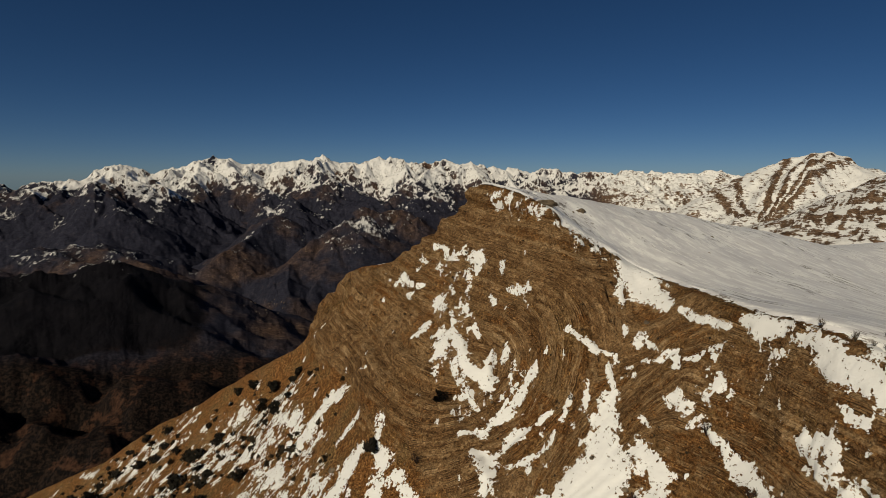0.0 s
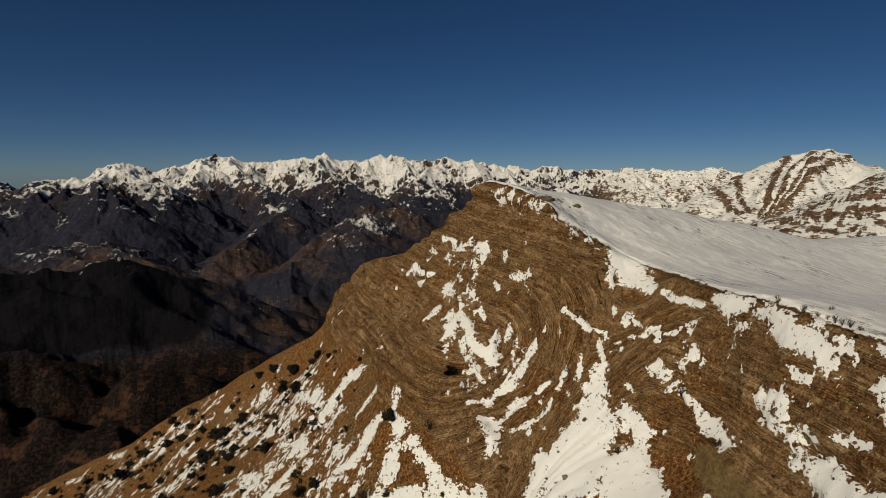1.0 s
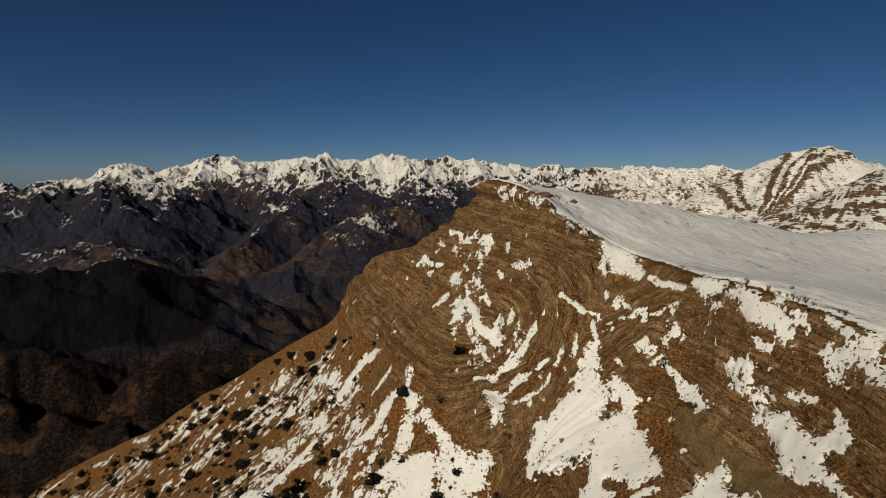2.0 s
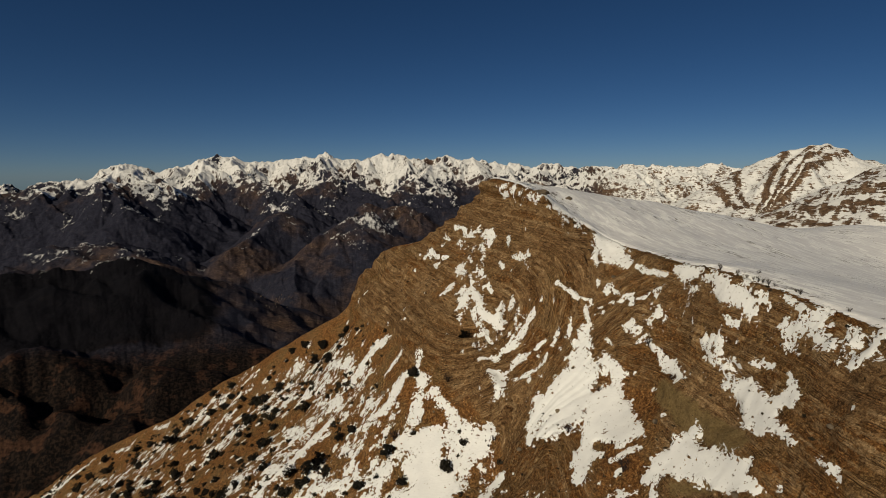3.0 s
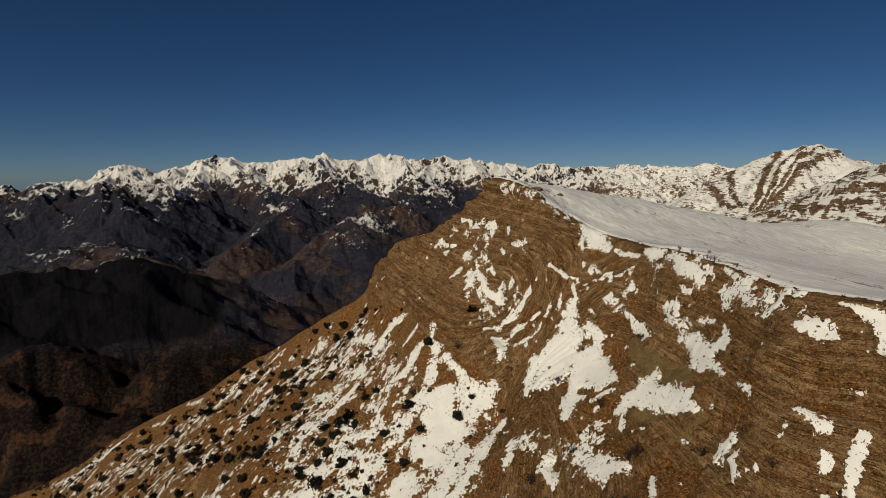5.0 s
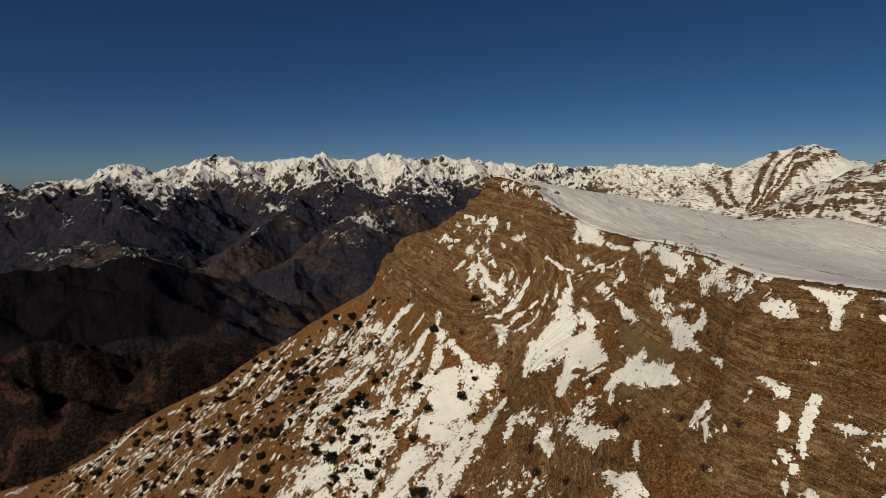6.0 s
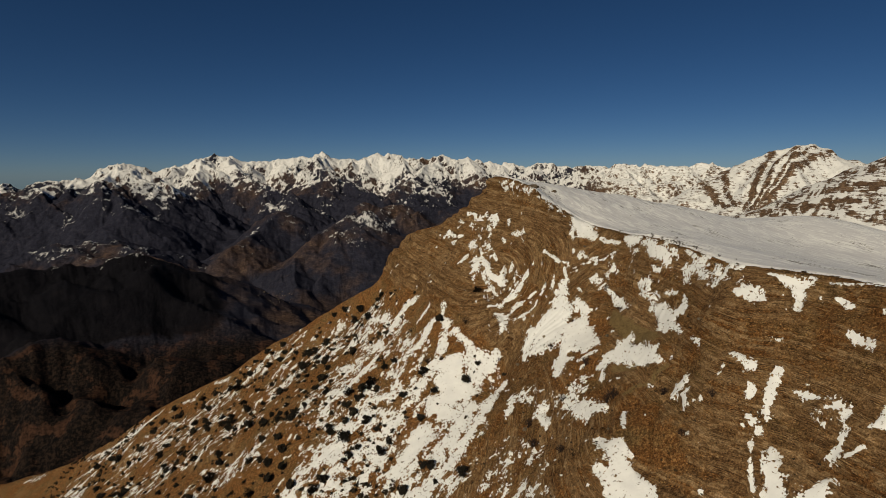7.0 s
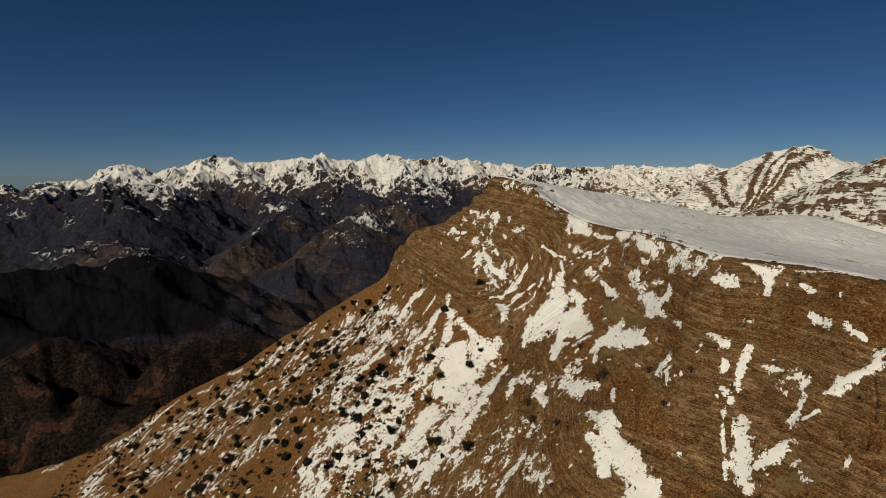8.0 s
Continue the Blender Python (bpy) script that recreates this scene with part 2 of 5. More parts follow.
def sheet(name, xs, ys, zs, keep=None, mats=(), smooth=True):
    """a mesh from arrays of the same two-dimensional shape; keep: the cells to build"""
    rows, cols = xs.shape
    index = np.arange(rows * cols).reshape(rows, cols)
    quads = np.stack([index[:-1, :-1], index[:-1, 1:], index[1:, 1:], index[1:, :-1]], 2)
    quads = quads.reshape(-1, 4) if keep is None else quads[keep]
    used, inverse = np.unique(quads, return_inverse=True)
    quads = inverse.reshape(-1, 4)
    co = np.stack([xs.ravel()[used], ys.ravel()[used], zs.ravel()[used]], 1)
    me = bpy.data.meshes.new(name)
    me.vertices.add(len(co))
    me.vertices.foreach_set("co", co.astype(np.float32).ravel())
    me.loops.add(quads.size)
    me.loops.foreach_set("vertex_index", quads.astype(np.int32).ravel())
    me.polygons.add(len(quads))
    me.polygons.foreach_set("loop_start", np.arange(0, quads.size, 4, dtype=np.int32))
    me.polygons.foreach_set("loop_total", np.full(len(quads), 4, dtype=np.int32))
    me.update(calc_edges=True)
    if smooth:
        me.shade_smooth()
    for m in mats:
        me.materials.append(m)
    return new(name, me), used


def attach(ob, name, values):
    a = ob.data.attributes.new(name, "FLOAT", "POINT")
    a.data.foreach_set("value", values.astype(np.float32).ravel())


# ---- materials ----
class Nodes:
    """short hand for building a material's nodes"""
    def __init__(self, name):
        self.mat = bpy.data.materials.new(name)
        self.mat.use_nodes = True
        self.tree = self.mat.node_tree
        self.bsdf = self.tree.nodes["Principled BSDF"]
    def node(self, kind, **values):
        n = self.tree.nodes.new(kind)
        for k, v in values.items():
            n.inputs[k.replace("_", " ")].default_value = v
        return n
    def link(self, a, b):
        self.tree.links.new(a, b)
    def attribute(self, name):
        n = self.tree.nodes.new("ShaderNodeAttribute")
        n.attribute_name = name
        return n.outputs["Fac"]
    def noise(self, vector, scale, detail=6, rough=0.6, warp=0.0):
        n = self.node("ShaderNodeTexNoise", Scale=scale, Detail=detail, Roughness=rough, Distortion=warp)
        self.link(vector, n.inputs["Vector"])
        return n.outputs["Fac"]
    def maths(self, op, a, b=0.0, c=0.0):
        n = self.tree.nodes.new("ShaderNodeMath")
        n.operation = op
        for i, v in enumerate((a, b, c)):
            if isinstance(v, (int, float)):
                n.inputs[i].default_value = v
            else:
                self.link(v, n.inputs[i])
        return n.outputs[0]
    def ramp(self, fac, *stops):
        n = self.tree.nodes.new("ShaderNodeValToRGB")
        e = n.color_ramp.elements
        while len(e) < len(stops):
            e.new(0.5)
        for s, (p, c) in zip(e, stops):
            s.position = p
            s.color = (*c, 1) if not isinstance(c, (int, float)) else (c, c, c, 1)
        self.link(fac, n.inputs["Fac"])
        return n.outputs["Color"]
    def mix(self, fac, a, b, kind="MIX"):
        n = self.tree.nodes.new("ShaderNodeMix")
        n.data_type, n.blend_type = "RGBA", kind
        for i, v in ((0, fac), (6, a), (7, b)):
            if isinstance(v, (int, float)):
                n.inputs[i].default_value = v
            elif isinstance(v, tuple):
                n.inputs[i].default_value = (*v, 1)
            else:
                self.link(v, n.inputs[i])
        return n.outputs[2]
    def place(self):
        return self.tree.nodes.new("ShaderNodeNewGeometry").outputs["Position"]
    def scaled(self, vector, s):
        n = self.tree.nodes.new("ShaderNodeMapping")
        n.inputs["Scale"].default_value = s
        self.link(vector, n.inputs["Vector"])
        return n.outputs[0]
    def bump(self, height, strength, distance):
        n = self.node("ShaderNodeBump", Strength=strength, Distance=distance)
        self.link(height, n.inputs["Height"])
        self.link(n.outputs[0], self.bsdf.inputs["Normal"])
    def finish(self, colour, rough=0.9, gloss=0.2):
        if isinstance(colour, tuple):
            self.bsdf.inputs["Base Color"].default_value = (*colour, 1)
        else:
            self.link(colour, self.bsdf.inputs["Base Color"])
        if isinstance(rough, (int, float)):
            self.bsdf.inputs["Roughness"].default_value = rough
        else:
            self.link(rough, self.bsdf.inputs["Roughness"])
        self.bsdf.inputs["Specular IOR Level"].default_value = gloss
        return self.mat


def make_rock():
    """bedded limestone with dry grass and soil on its ledges; the attribute bed counts the layers in metres"""
    m = Nodes("bedded_rock")
    p = m.place()
    bed, grass, firm = m.attribute("bed"), m.attribute("grass"), m.attribute("firm")
    def in_beds(flat):
        comb = m.tree.nodes.new("ShaderNodeCombineXYZ")
        m.link(bed, comb.inputs[2])
        add = m.tree.nodes.new("ShaderNodeVectorMath")
        add.operation = "ADD"
        m.link(m.scaled(p, (flat, flat, flat)), add.inputs[0])
        m.link(comb.outputs[0], add.inputs[1])
        return add.outputs[0]
    def shards(flat, scale):
        """broken blocks, longer along the beds than across them, each of one tone"""
        bend = m.tree.nodes.new("ShaderNodeVectorMath")
        bend.operation = "MULTIPLY_ADD"
        wander = m.node("ShaderNodeTexNoise", Scale=0.7, Detail=5, Roughness=0.6)
        m.link(p, wander.inputs["Vector"])
        m.link(wander.outputs["Color"], bend.inputs[0])
        bend.inputs[1].default_value = (1.2, 1.2, 0.22)
        m.link(in_beds(flat), bend.inputs[2])
        v = m.tree.nodes.new("ShaderNodeTexVoronoi")
        v.distance = "CHEBYCHEV"
        v.inputs["Scale"].default_value = scale
        m.link(bend.outputs[0], v.inputs["Vector"])
        return m.maths("ADD", v.outputs["Color"], 0.0)
    coarse = m.noise(in_beds(0.05), 0.42, 3, 0.5)
    def strata(per_metre, waver, patch):
        count = m.maths("ADD", m.maths("MULTIPLY", bed, per_metre), m.maths("MULTIPLY", m.noise(p, 0.55, 4, 0.6), waver))
        shift = m.maths("MULTIPLY", m.maths("FLOOR", m.maths("MULTIPLY", m.noise(p, patch, 4, 0.6), 14.0)), 37.0)
        n = m.tree.nodes.new("ShaderNodeTexWhiteNoise")
        n.noise_dimensions = "1D"
        m.link(m.maths("ADD", m.maths("FLOOR", count), shift), n.inputs["W"])
        return n.outputs["Value"], m.maths("FRACT", count)
    mid, into_mid = strata(1.5, 0.7, 0.09)
    fine, into_fine = strata(3.6, 1.0, 0.16)
    block = shards(0.11, 1.8)
    chip = shards(0.3, 4.0)
    grain = m.noise(p, 4.5, 8, 0.78)
    lumps = m.noise(p, 0.9, 10, 0.75)
    wide = m.noise(p, 0.05, 7, 0.65)
    layer = m.maths("ADD", m.maths("MULTIPLY", mid, 0.55), m.maths("MULTIPLY", fine, 0.45))
    pieces = m.maths("ADD", m.maths("MULTIPLY", block, 0.55), m.maths("MULTIPLY", chip, 0.45))
    tone = m.maths("ADD", m.maths("MULTIPLY", m.maths("SUBTRACT", layer, 0.5), 0.30), m.maths("ADD", m.maths("MULTIPLY", m.maths("SUBTRACT", grain, 0.5), 0.75), m.maths("MULTIPLY", m.maths("SUBTRACT", pieces, 0.5), 0.28)))
    rock = m.ramp(m.maths("ADD", tone, 0.5), (0.30, (0.04, 0.02, 0.009)), (0.42, (0.13, 0.07, 0.031)), (0.54, (0.205, 0.122, 0.059)), (0.74, (0.36, 0.245, 0.138)))
    tuft = m.maths("ADD", m.maths("MULTIPLY", m.noise(p, 1.8, 10, 0.8), 0.6), m.maths("MULTIPLY", grain, 0.4))
    blotch = m.noise(p, 0.12, 9, 0.7)
    turf = m.ramp(tuft, (0.40, (0.024, 0.010, 0.004)), (0.47, (0.10, 0.042, 0.014)), (0.53, (0.175, 0.082, 0.029)), (0.62, (0.34, 0.20, 0.085)))
    dry = m.ramp(tuft, (0.40, (0.035, 0.021, 0.009)), (0.5, (0.115, 0.073, 0.031)), (0.62, (0.29, 0.205, 0.105)))
    turf = m.mix(m.ramp(blotch, (0.46, 0.0), (0.62, 0.8)), turf, dry)
    # turf holds between the hard beds and hides whole stretches of them
    cover = m.maths("ADD", grass, m.maths("MULTIPLY", m.maths("SUBTRACT", wide, 0.5), 2.0))
    cover = m.maths("ADD", cover, m.maths("MULTIPLY", m.maths("SUBTRACT", 0.5, coarse), 0.9))
    cover = m.maths("ADD", cover, m.maths("MULTIPLY", m.maths("SUBTRACT", 0.5, layer), m.maths("ADD", m.maths("MULTIPLY", firm, 0.75), 0.0)))
    cover = m.maths("ADD", cover, m.maths("MULTIPLY", m.maths("SUBTRACT", 0.5, pieces), m.maths("MULTIPLY", firm, 0.5)))
    cover = m.maths("ADD", cover, m.maths("ADD", m.maths("MULTIPLY", m.maths("SUBTRACT", grain, 0.5), 1.6), m.maths("MULTIPLY", m.maths("SUBTRACT", lumps, 0.5), 1.5)))
    base = m.mix(m.ramp(cover, (0.40, 0.0), (0.56, 1.0)), rock, turf)
    # open joints between the beds, broken off here and there
    joint = m.ramp(m.maths("MINIMUM", into_mid, m.maths("ADD", m.maths("MULTIPLY", into_fine, 0.6), 0.02)), (0.10, 1.0), (0.2, 0.0))
    joint = m.maths("MULTIPLY", joint, m.ramp(m.noise(p, 0.45, 8, 0.72), (0.50, 0.0), (0.56, 1.0)))
    joint = m.maths("MULTIPLY", joint, firm)
    base = m.mix(m.maths("MULTIPLY", joint, 0.85), base, (0.022, 0.012, 0.006))
    base = m.mix(1.0, base, m.ramp(lumps, (0.36, 0.66), (0.64, 1.5)), "MULTIPLY")
    # dark specks painted as the small shadows that tussocks throw
    tussock_shade = m.ramp(m.noise(p, 1.1, 9, 0.78), (0.36, 1.0), (0.42, 0.0))
    base = m.mix(m.maths("MULTIPLY", tussock_shade, 0.8), base, (0.028, 0.015, 0.008))
    base = m.mix(1.0, base, m.ramp(m.noise(p, 3.0, 5, 0.7), (0.36, 0.58), (0.64, 1.6)), "MULTIPLY")
    clay = m.ramp(m.maths("ADD", m.attribute("clay"), m.maths("MULTIPLY", m.maths("SUBTRACT", lumps, 0.5), 1.5)), (0.35, 0.0), (0.65, 0.85))
    base = m.mix(clay, base, m.ramp(tuft, (0.4, (0.11, 0.074, 0.03)), (0.6, (0.30, 0.21, 0.10))))
    relief = m.maths("ADD", m.maths("MULTIPLY", block, 0.2), m.maths("ADD", m.maths("MULTIPLY", chip, 0.15), m.maths("ADD", m.maths("MULTIPLY", mid, 0.55), m.maths("MULTIPLY", fine, 0.25))))
    relief = m.maths("ADD", m.maths("MULTIPLY", relief, firm), m.maths("MULTIPLY", lumps, 0.7))
    m.bump(relief, 1.0, 0.8)
    return m.finish(base, 0.92, 0.08)


def make_snow():
    """old snow with a ragged edge and holes where stones and grass come through; the attribute lie is its depth"""
    m = Nodes("snow")
    p = m.place()
    big = m.noise(p, 0.25, 5, 0.55)
    grain = m.noise(m.scaled(p, (0.6, 1.6, 1.6)), 1.4, 7, 0.65)
    base = m.ramp(big, (0.3, (0.74, 0.74, 0.74)), (0.7, (0.83, 0.83, 0.82)))
    m.bump(m.maths("ADD", grain, big), 0.3, 0.3)
    ragged = m.maths("ADD", m.maths("MULTIPLY", m.maths("SUBTRACT", m.noise(p, 0.42, 6, 0.6), 0.5), 4.6), m.maths("MULTIPLY", m.maths("SUBTRACT", m.noise(p, 1.5, 4, 0.6), 0.5), 3.2))
    edge = m.maths("ADD", m.attribute("lie"), ragged)
    holes = m.maths("ADD", m.maths("MULTIPLY", m.maths("SUBTRACT", m.noise(p, 1.2, 6, 0.68), 0.41), 7.0), m.maths("MULTIPLY", m.attribute("lie"), 0.22))
    edge = m.maths("MINIMUM", edge, holes)
    m.link(m.maths("GREATER_THAN", edge, 0.1), m.bsdf.inputs["Alpha"])
    return m.finish(base, 0.55, 0.25)


def make_packed_snow():
    """snow swept by the wind, with a few stones and grass tips showing"""
    m = Nodes("wind_packed_snow")
    p = m.place()
    turn = m.tree.nodes.new("ShaderNodeMapping")
    turn.inputs["Rotation"].default_value = (0, 0, radians(58))
    m.link(p, turn.inputs["Vector"])
    swept = m.scaled(turn.outputs[0], (0.38, 1.0, 1.0))
    big = m.noise(swept, 0.12, 6, 0.6)
    ripple = m.noise(swept, 0.9, 8, 0.65)
    stones = m.noise(swept, 0.55, 10, 0.8)
    where = m.noise(p, 0.045, 4, 0.5)
    specks = m.maths("ADD", stones, m.maths("MULTIPLY", m.maths("SUBTRACT", where, 0.5), 0.5))
    lens = m.maths("ADD", m.noise(m.scaled(turn.outputs[0], (0.36, 1.0, 1.0)), 0.45, 7, 0.68), m.maths("MULTIPLY", m.maths("SUBTRACT", where, 0.5), 0.35))
    base = m.ramp(big, (0.3, (0.74, 0.73, 0.745)), (0.7, (0.88, 0.875, 0.87)))
    base = m.mix(m.ramp(lens, (0.52, 0.0), (0.55, 1.0)), base, (0.98, 0.98, 0.96))
    base = m.mix(m.ramp(lens, (0.36, 0.3), (0.46, 0.0)), base, (0.6, 0.58, 0.585))
    base = m.mix(m.ramp(specks, (0.60, 0.0), (0.64, 0.85)), base, (0.13, 0.10, 0.075))
    ragged = m.maths("MULTIPLY", m.maths("SUBTRACT", m.noise(p, 0.7, 8, 0.72), 0.5), 4.5)
    m.link(m.maths("GREATER_THAN", m.maths("ADD", m.attribute("lie"), ragged), 0.0), m.bsdf.inputs["Alpha"])
    m.bump(m.maths("ADD", m.maths("MULTIPLY", ripple, 0.6), m.maths("MULTIPLY", big, 1.5)), 0.25, 0.45)
    return m.finish(base, 0.5, 0.3)


def make_far():
    """forest, bare ground and snow on the far land, with hill shade and blue haze in the forest's colours; the
    attribute snow says where it lies
    """
    m = Nodes("mountain_land")
    p = m.place()
    n1 = m.noise(p, 0.009, 10, 0.65)
    n2 = m.noise(p, 0.05, 9, 0.72)
    n3 = m.noise(m.scaled(p, (1.0, 0.4, 0.35)), 0.03, 9, 0.66)
    n4 = m.noise(p, 0.2, 7, 0.7)
    # forest with the blue of distant haze mixed into its colour
    hazy_wood = m.ramp(n2, (0.35, (0.012, 0.013, 0.023)), (0.55, (0.022, 0.023, 0.037)), (0.75, (0.048, 0.044, 0.054)))
    bare = m.ramp(n2, (0.32, (0.025, 0.017, 0.014)), (0.52, (0.085, 0.052, 0.038)), (0.72, (0.2, 0.13, 0.09)))
    land = m.mix(m.ramp(m.maths("ADD", m.attribute("bare"), m.maths("MULTIPLY", m.maths("SUBTRACT", n1, 0.5), 1.5)), (0.25, 0.0), (0.85, 1.0)), hazy_wood, bare)
    # conifers on the left hill, their colour blackened to stand for its shadow
    shaded_pine = m.ramp(n2, (0.35, (0.002, 0.002, 0.004)), (0.6, (0.006, 0.0055, 0.008)), (0.8, (0.018, 0.014, 0.015)))
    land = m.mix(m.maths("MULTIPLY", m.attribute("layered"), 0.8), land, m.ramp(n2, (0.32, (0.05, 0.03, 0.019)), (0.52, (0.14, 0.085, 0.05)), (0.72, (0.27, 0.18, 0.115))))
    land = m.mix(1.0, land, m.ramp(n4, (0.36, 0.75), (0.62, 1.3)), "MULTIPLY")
    land = m.mix(m.ramp(m.maths("ADD", m.attribute("shaded_pine"), m.maths("MULTIPLY", m.maths("SUBTRACT", n1, 0.5), 1.2)), (0.4, 0.0), (0.6, 1.0)), land, shaded_pine)
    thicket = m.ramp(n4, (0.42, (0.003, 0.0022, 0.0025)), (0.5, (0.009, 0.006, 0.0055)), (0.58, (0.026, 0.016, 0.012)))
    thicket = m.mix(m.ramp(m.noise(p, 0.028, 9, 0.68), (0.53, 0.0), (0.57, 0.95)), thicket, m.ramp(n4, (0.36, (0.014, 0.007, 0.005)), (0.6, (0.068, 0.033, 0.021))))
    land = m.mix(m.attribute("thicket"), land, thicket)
    seams = m.noise(m.scaled(p, (0.3, 0.3, 1.5)), 0.14, 6, 0.68)
    lie = m.maths("ADD", m.attribute("snow"), m.maths("MULTIPLY", m.maths("SUBTRACT", n3, 0.5), 2.0))
    lie = m.maths("ADD", lie, m.maths("MULTIPLY", m.maths("SUBTRACT", seams, 0.5), m.maths("MULTIPLY", m.attribute("layered"), 3.2)))
    lie = m.maths("ADD", lie, m.maths("MULTIPLY", m.maths("SUBTRACT", m.noise(m.scaled(p, (1.0, 0.5, 0.4)), 0.075, 8, 0.7), 0.5), 2.0))
    base = m.mix(m.ramp(lie, (0.30, 0.0), (0.62, 1.0)), land, m.mix(m.attribute("layered"), (0.74, 0.735, 0.73), (0.84, 0.835, 0.82)))
    m.bump(m.maths("ADD", m.maths("ADD", m.maths("MULTIPLY", n2, 0.6), m.maths("MULTIPLY", n3, 1.2)), m.maths("MULTIPLY", m.noise(p, 0.16, 6, 0.7), 0.4)), 0.7, 7.0)
    return m.finish(base, 0.9, 0.1)


rock_mat, snow_mat, packed_mat, far_mat = make_rock(), make_snow(), make_packed_snow(), make_far()


# ---- the near mountain ----
def lines(low, high, fine_low, fine_high, fine, growth, largest):
    """places along one axis, close together in the middle and wider apart outside"""
    mid = list(np.arange(fine_low, fine_high, fine))
    right, left, s = [], [], fine
    at = fine_high
    while at < high:
        right.append(at)
        s = min(s * growth, largest)
        at += s
    at, s = fine_low, fine
    while at > low:
        s = min(s * growth, largest)
        at -= s
        left.append(at)
    return np.array(left[::-1] + mid + right)


gx = lines(-460, 420, -70, 76, 0.35, 1.015, 4.0)
gy = lines(-170, 470, -5, 138, 0.35, 1.025, 4.0)
X, Y = np.meshgrid(gx, gy)
Z = near_height(X, Y)


def bed_height(x, y, z):
    """counts the rock's layers in metres: a fold that lies on its side, open towards the prow, and even beds in the flank beside it"""
    u = 0.53 * x - 0.85 * y + 1.0 * fbm(x, y, 40, 2, 60)
    du, dz = u + 82, z + 36
    back = np.clip(-0.993 * du + 0.119 * dz, 0, None)
    fold = np.sqrt((du + 0.993 * back) ** 2 + (dz - 0.119 * back) ** 2 + 3) - 36
    sag = np.clip(6 - u, 0, 60)
    even = z + 0.05 * (u + 70) - 0.008 * sag ** 2 * step(-42, -60, z)
    w = step(-64, -46, u)
    return fold * (1 - w) + even * w + 0.3 * fbm(x, y, 30, 3, 61) + 0.08 * fbm(x + z, y - z, 5, 3, 62)


zy, zx = np.gradient(Z, gy, gx)
steep = np.hypot(zx, zy)
nz = 1 / np.sqrt(1 + zx ** 2 + zy ** 2)
NX, NY, NZ = -zx * nz, -zy * nz, nz
BED = bed_height(X, Y, Z)

# where snow lies: metres inside (+) or outside (-) a drift's edge
LIE = np.full(X.shape, -9.0)
FLECK = np.zeros(X.shape)
BARE = np.full(X.shape, -9.0)
CRACK = np.full(X.shape, -9.0)
CLAY = np.full(X.shape, -9.0)


def along(field, marks, soft=0.0):
    """marks: x, y, z and half-width along the middle of a drift"""
    for (ax, ay, az, ar), (bx, by, bz, br) in zip(marks, marks[1:]):
        reach = max(ar, br) + 6
        i0, i1 = np.searchsorted(gx, [min(ax, bx) - reach, max(ax, bx) + reach])
        j0, j1 = np.searchsorted(gy, [min(ay, by) - reach, max(ay, by) + reach])
        x, y, z = X[j0:j1, i0:i1] - ax, Y[j0:j1, i0:i1] - ay, Z[j0:j1, i0:i1] - az
        dx, dy, dz = bx - ax, by - ay, bz - az
        t = np.clip((x * dx + y * dy + z * dz) / max(dx * dx + dy * dy + dz * dz, 1e-6), 0, 1)
        d = np.sqrt((x - t * dx) ** 2 + (y - t * dy) ** 2 + (z - t * dz) ** 2)
        r = ar + t * (br - ar)
        part_of = field[j0:j1, i0:i1]
        np.maximum(part_of, soft * np.clip(1.25 - d / r, 0, 1) if soft else (r - d) / np.clip(r, 0.4, 1.2), out=part_of)


def drift(*marks):
    along(LIE, marks)


def flecks(dense, *marks):
    along(FLECK, marks, dense)


def scoured(*marks):
    along(BARE, marks)


def cleft(*marks):
    along(CRACK, marks)


def clay(*marks):
    along(CLAY, marks)


drift((1.4, 119.5, -17.5, 0.50), (2.7, 118.2, -17.2, 0.74), (4.4, 116.7, -16.0, 0.49))
drift((5.0, 115.2, -17.4, 0.97), (7.3, 113.6, -16.5, 1.43), (7.6, 112.5, -18.2, 1.42), (7.0, 111.9, -19.9, 0.47))
drift((12.0, 107.7, -16.6, 0.57), (12.1, 106.6, -18.1, 0.67))
drift((13.1, 103.2, -21.5, 0.66), (15.2, 101.3, -21.2, 0.75), (16.6, 100.5, -20.7, 0.74), (16.4, 101.1, -19.5, 0.32))
drift((15.4, 100.6, -22.5, 0.32), (16.2, 99.7, -23.6, 0.32))
drift((9.5, 106.2, -23.1, 0.34), (10.2, 104.6, -24.2, 0.44))
drift((-11.3, 127.8, -25.2, 0.54), (-9.2, 126.8, -23.5, 1.07), (-7.3, 124.1, -24.1, 0.79), (-6.6, 122.7, -24.7, 0.39))
drift((-8.0, 122.3, -26.8, 0.52), (-6.2, 121.0, -26.2, 0.38))
drift((-4.9, 120.9, -24.9, 0.51), (-3.4, 119.9, -24.1, 0.25))
drift((-5.1, 126.1, -19.0, 0.53), (-3.5, 123.8, -19.5, 0.65))
drift((-1.8, 124.7, -15.9, 0.39), (0.2, 122.6, -15.5, 0.39), (1.4, 120.6, -16.0, 0.38))
drift((-1.4, 116.1, -26.0, 0.62), (-0.6, 113.6, -26.9, 1.21), (0.8, 111.2, -27.3, 0.59))
drift((1.6, 115.1, -22.9, 0.37), (2.3, 113.1, -24.1, 0.48))
drift((3.8, 110.9, -24.8, 0.35), (3.9, 109.6, -26.0, 0.47))
drift((4.5, 108.7, -26.3, 0.35), (6.2, 105.7, -27.6, 0.68), (6.5, 104.3, -28.7, 0.33))
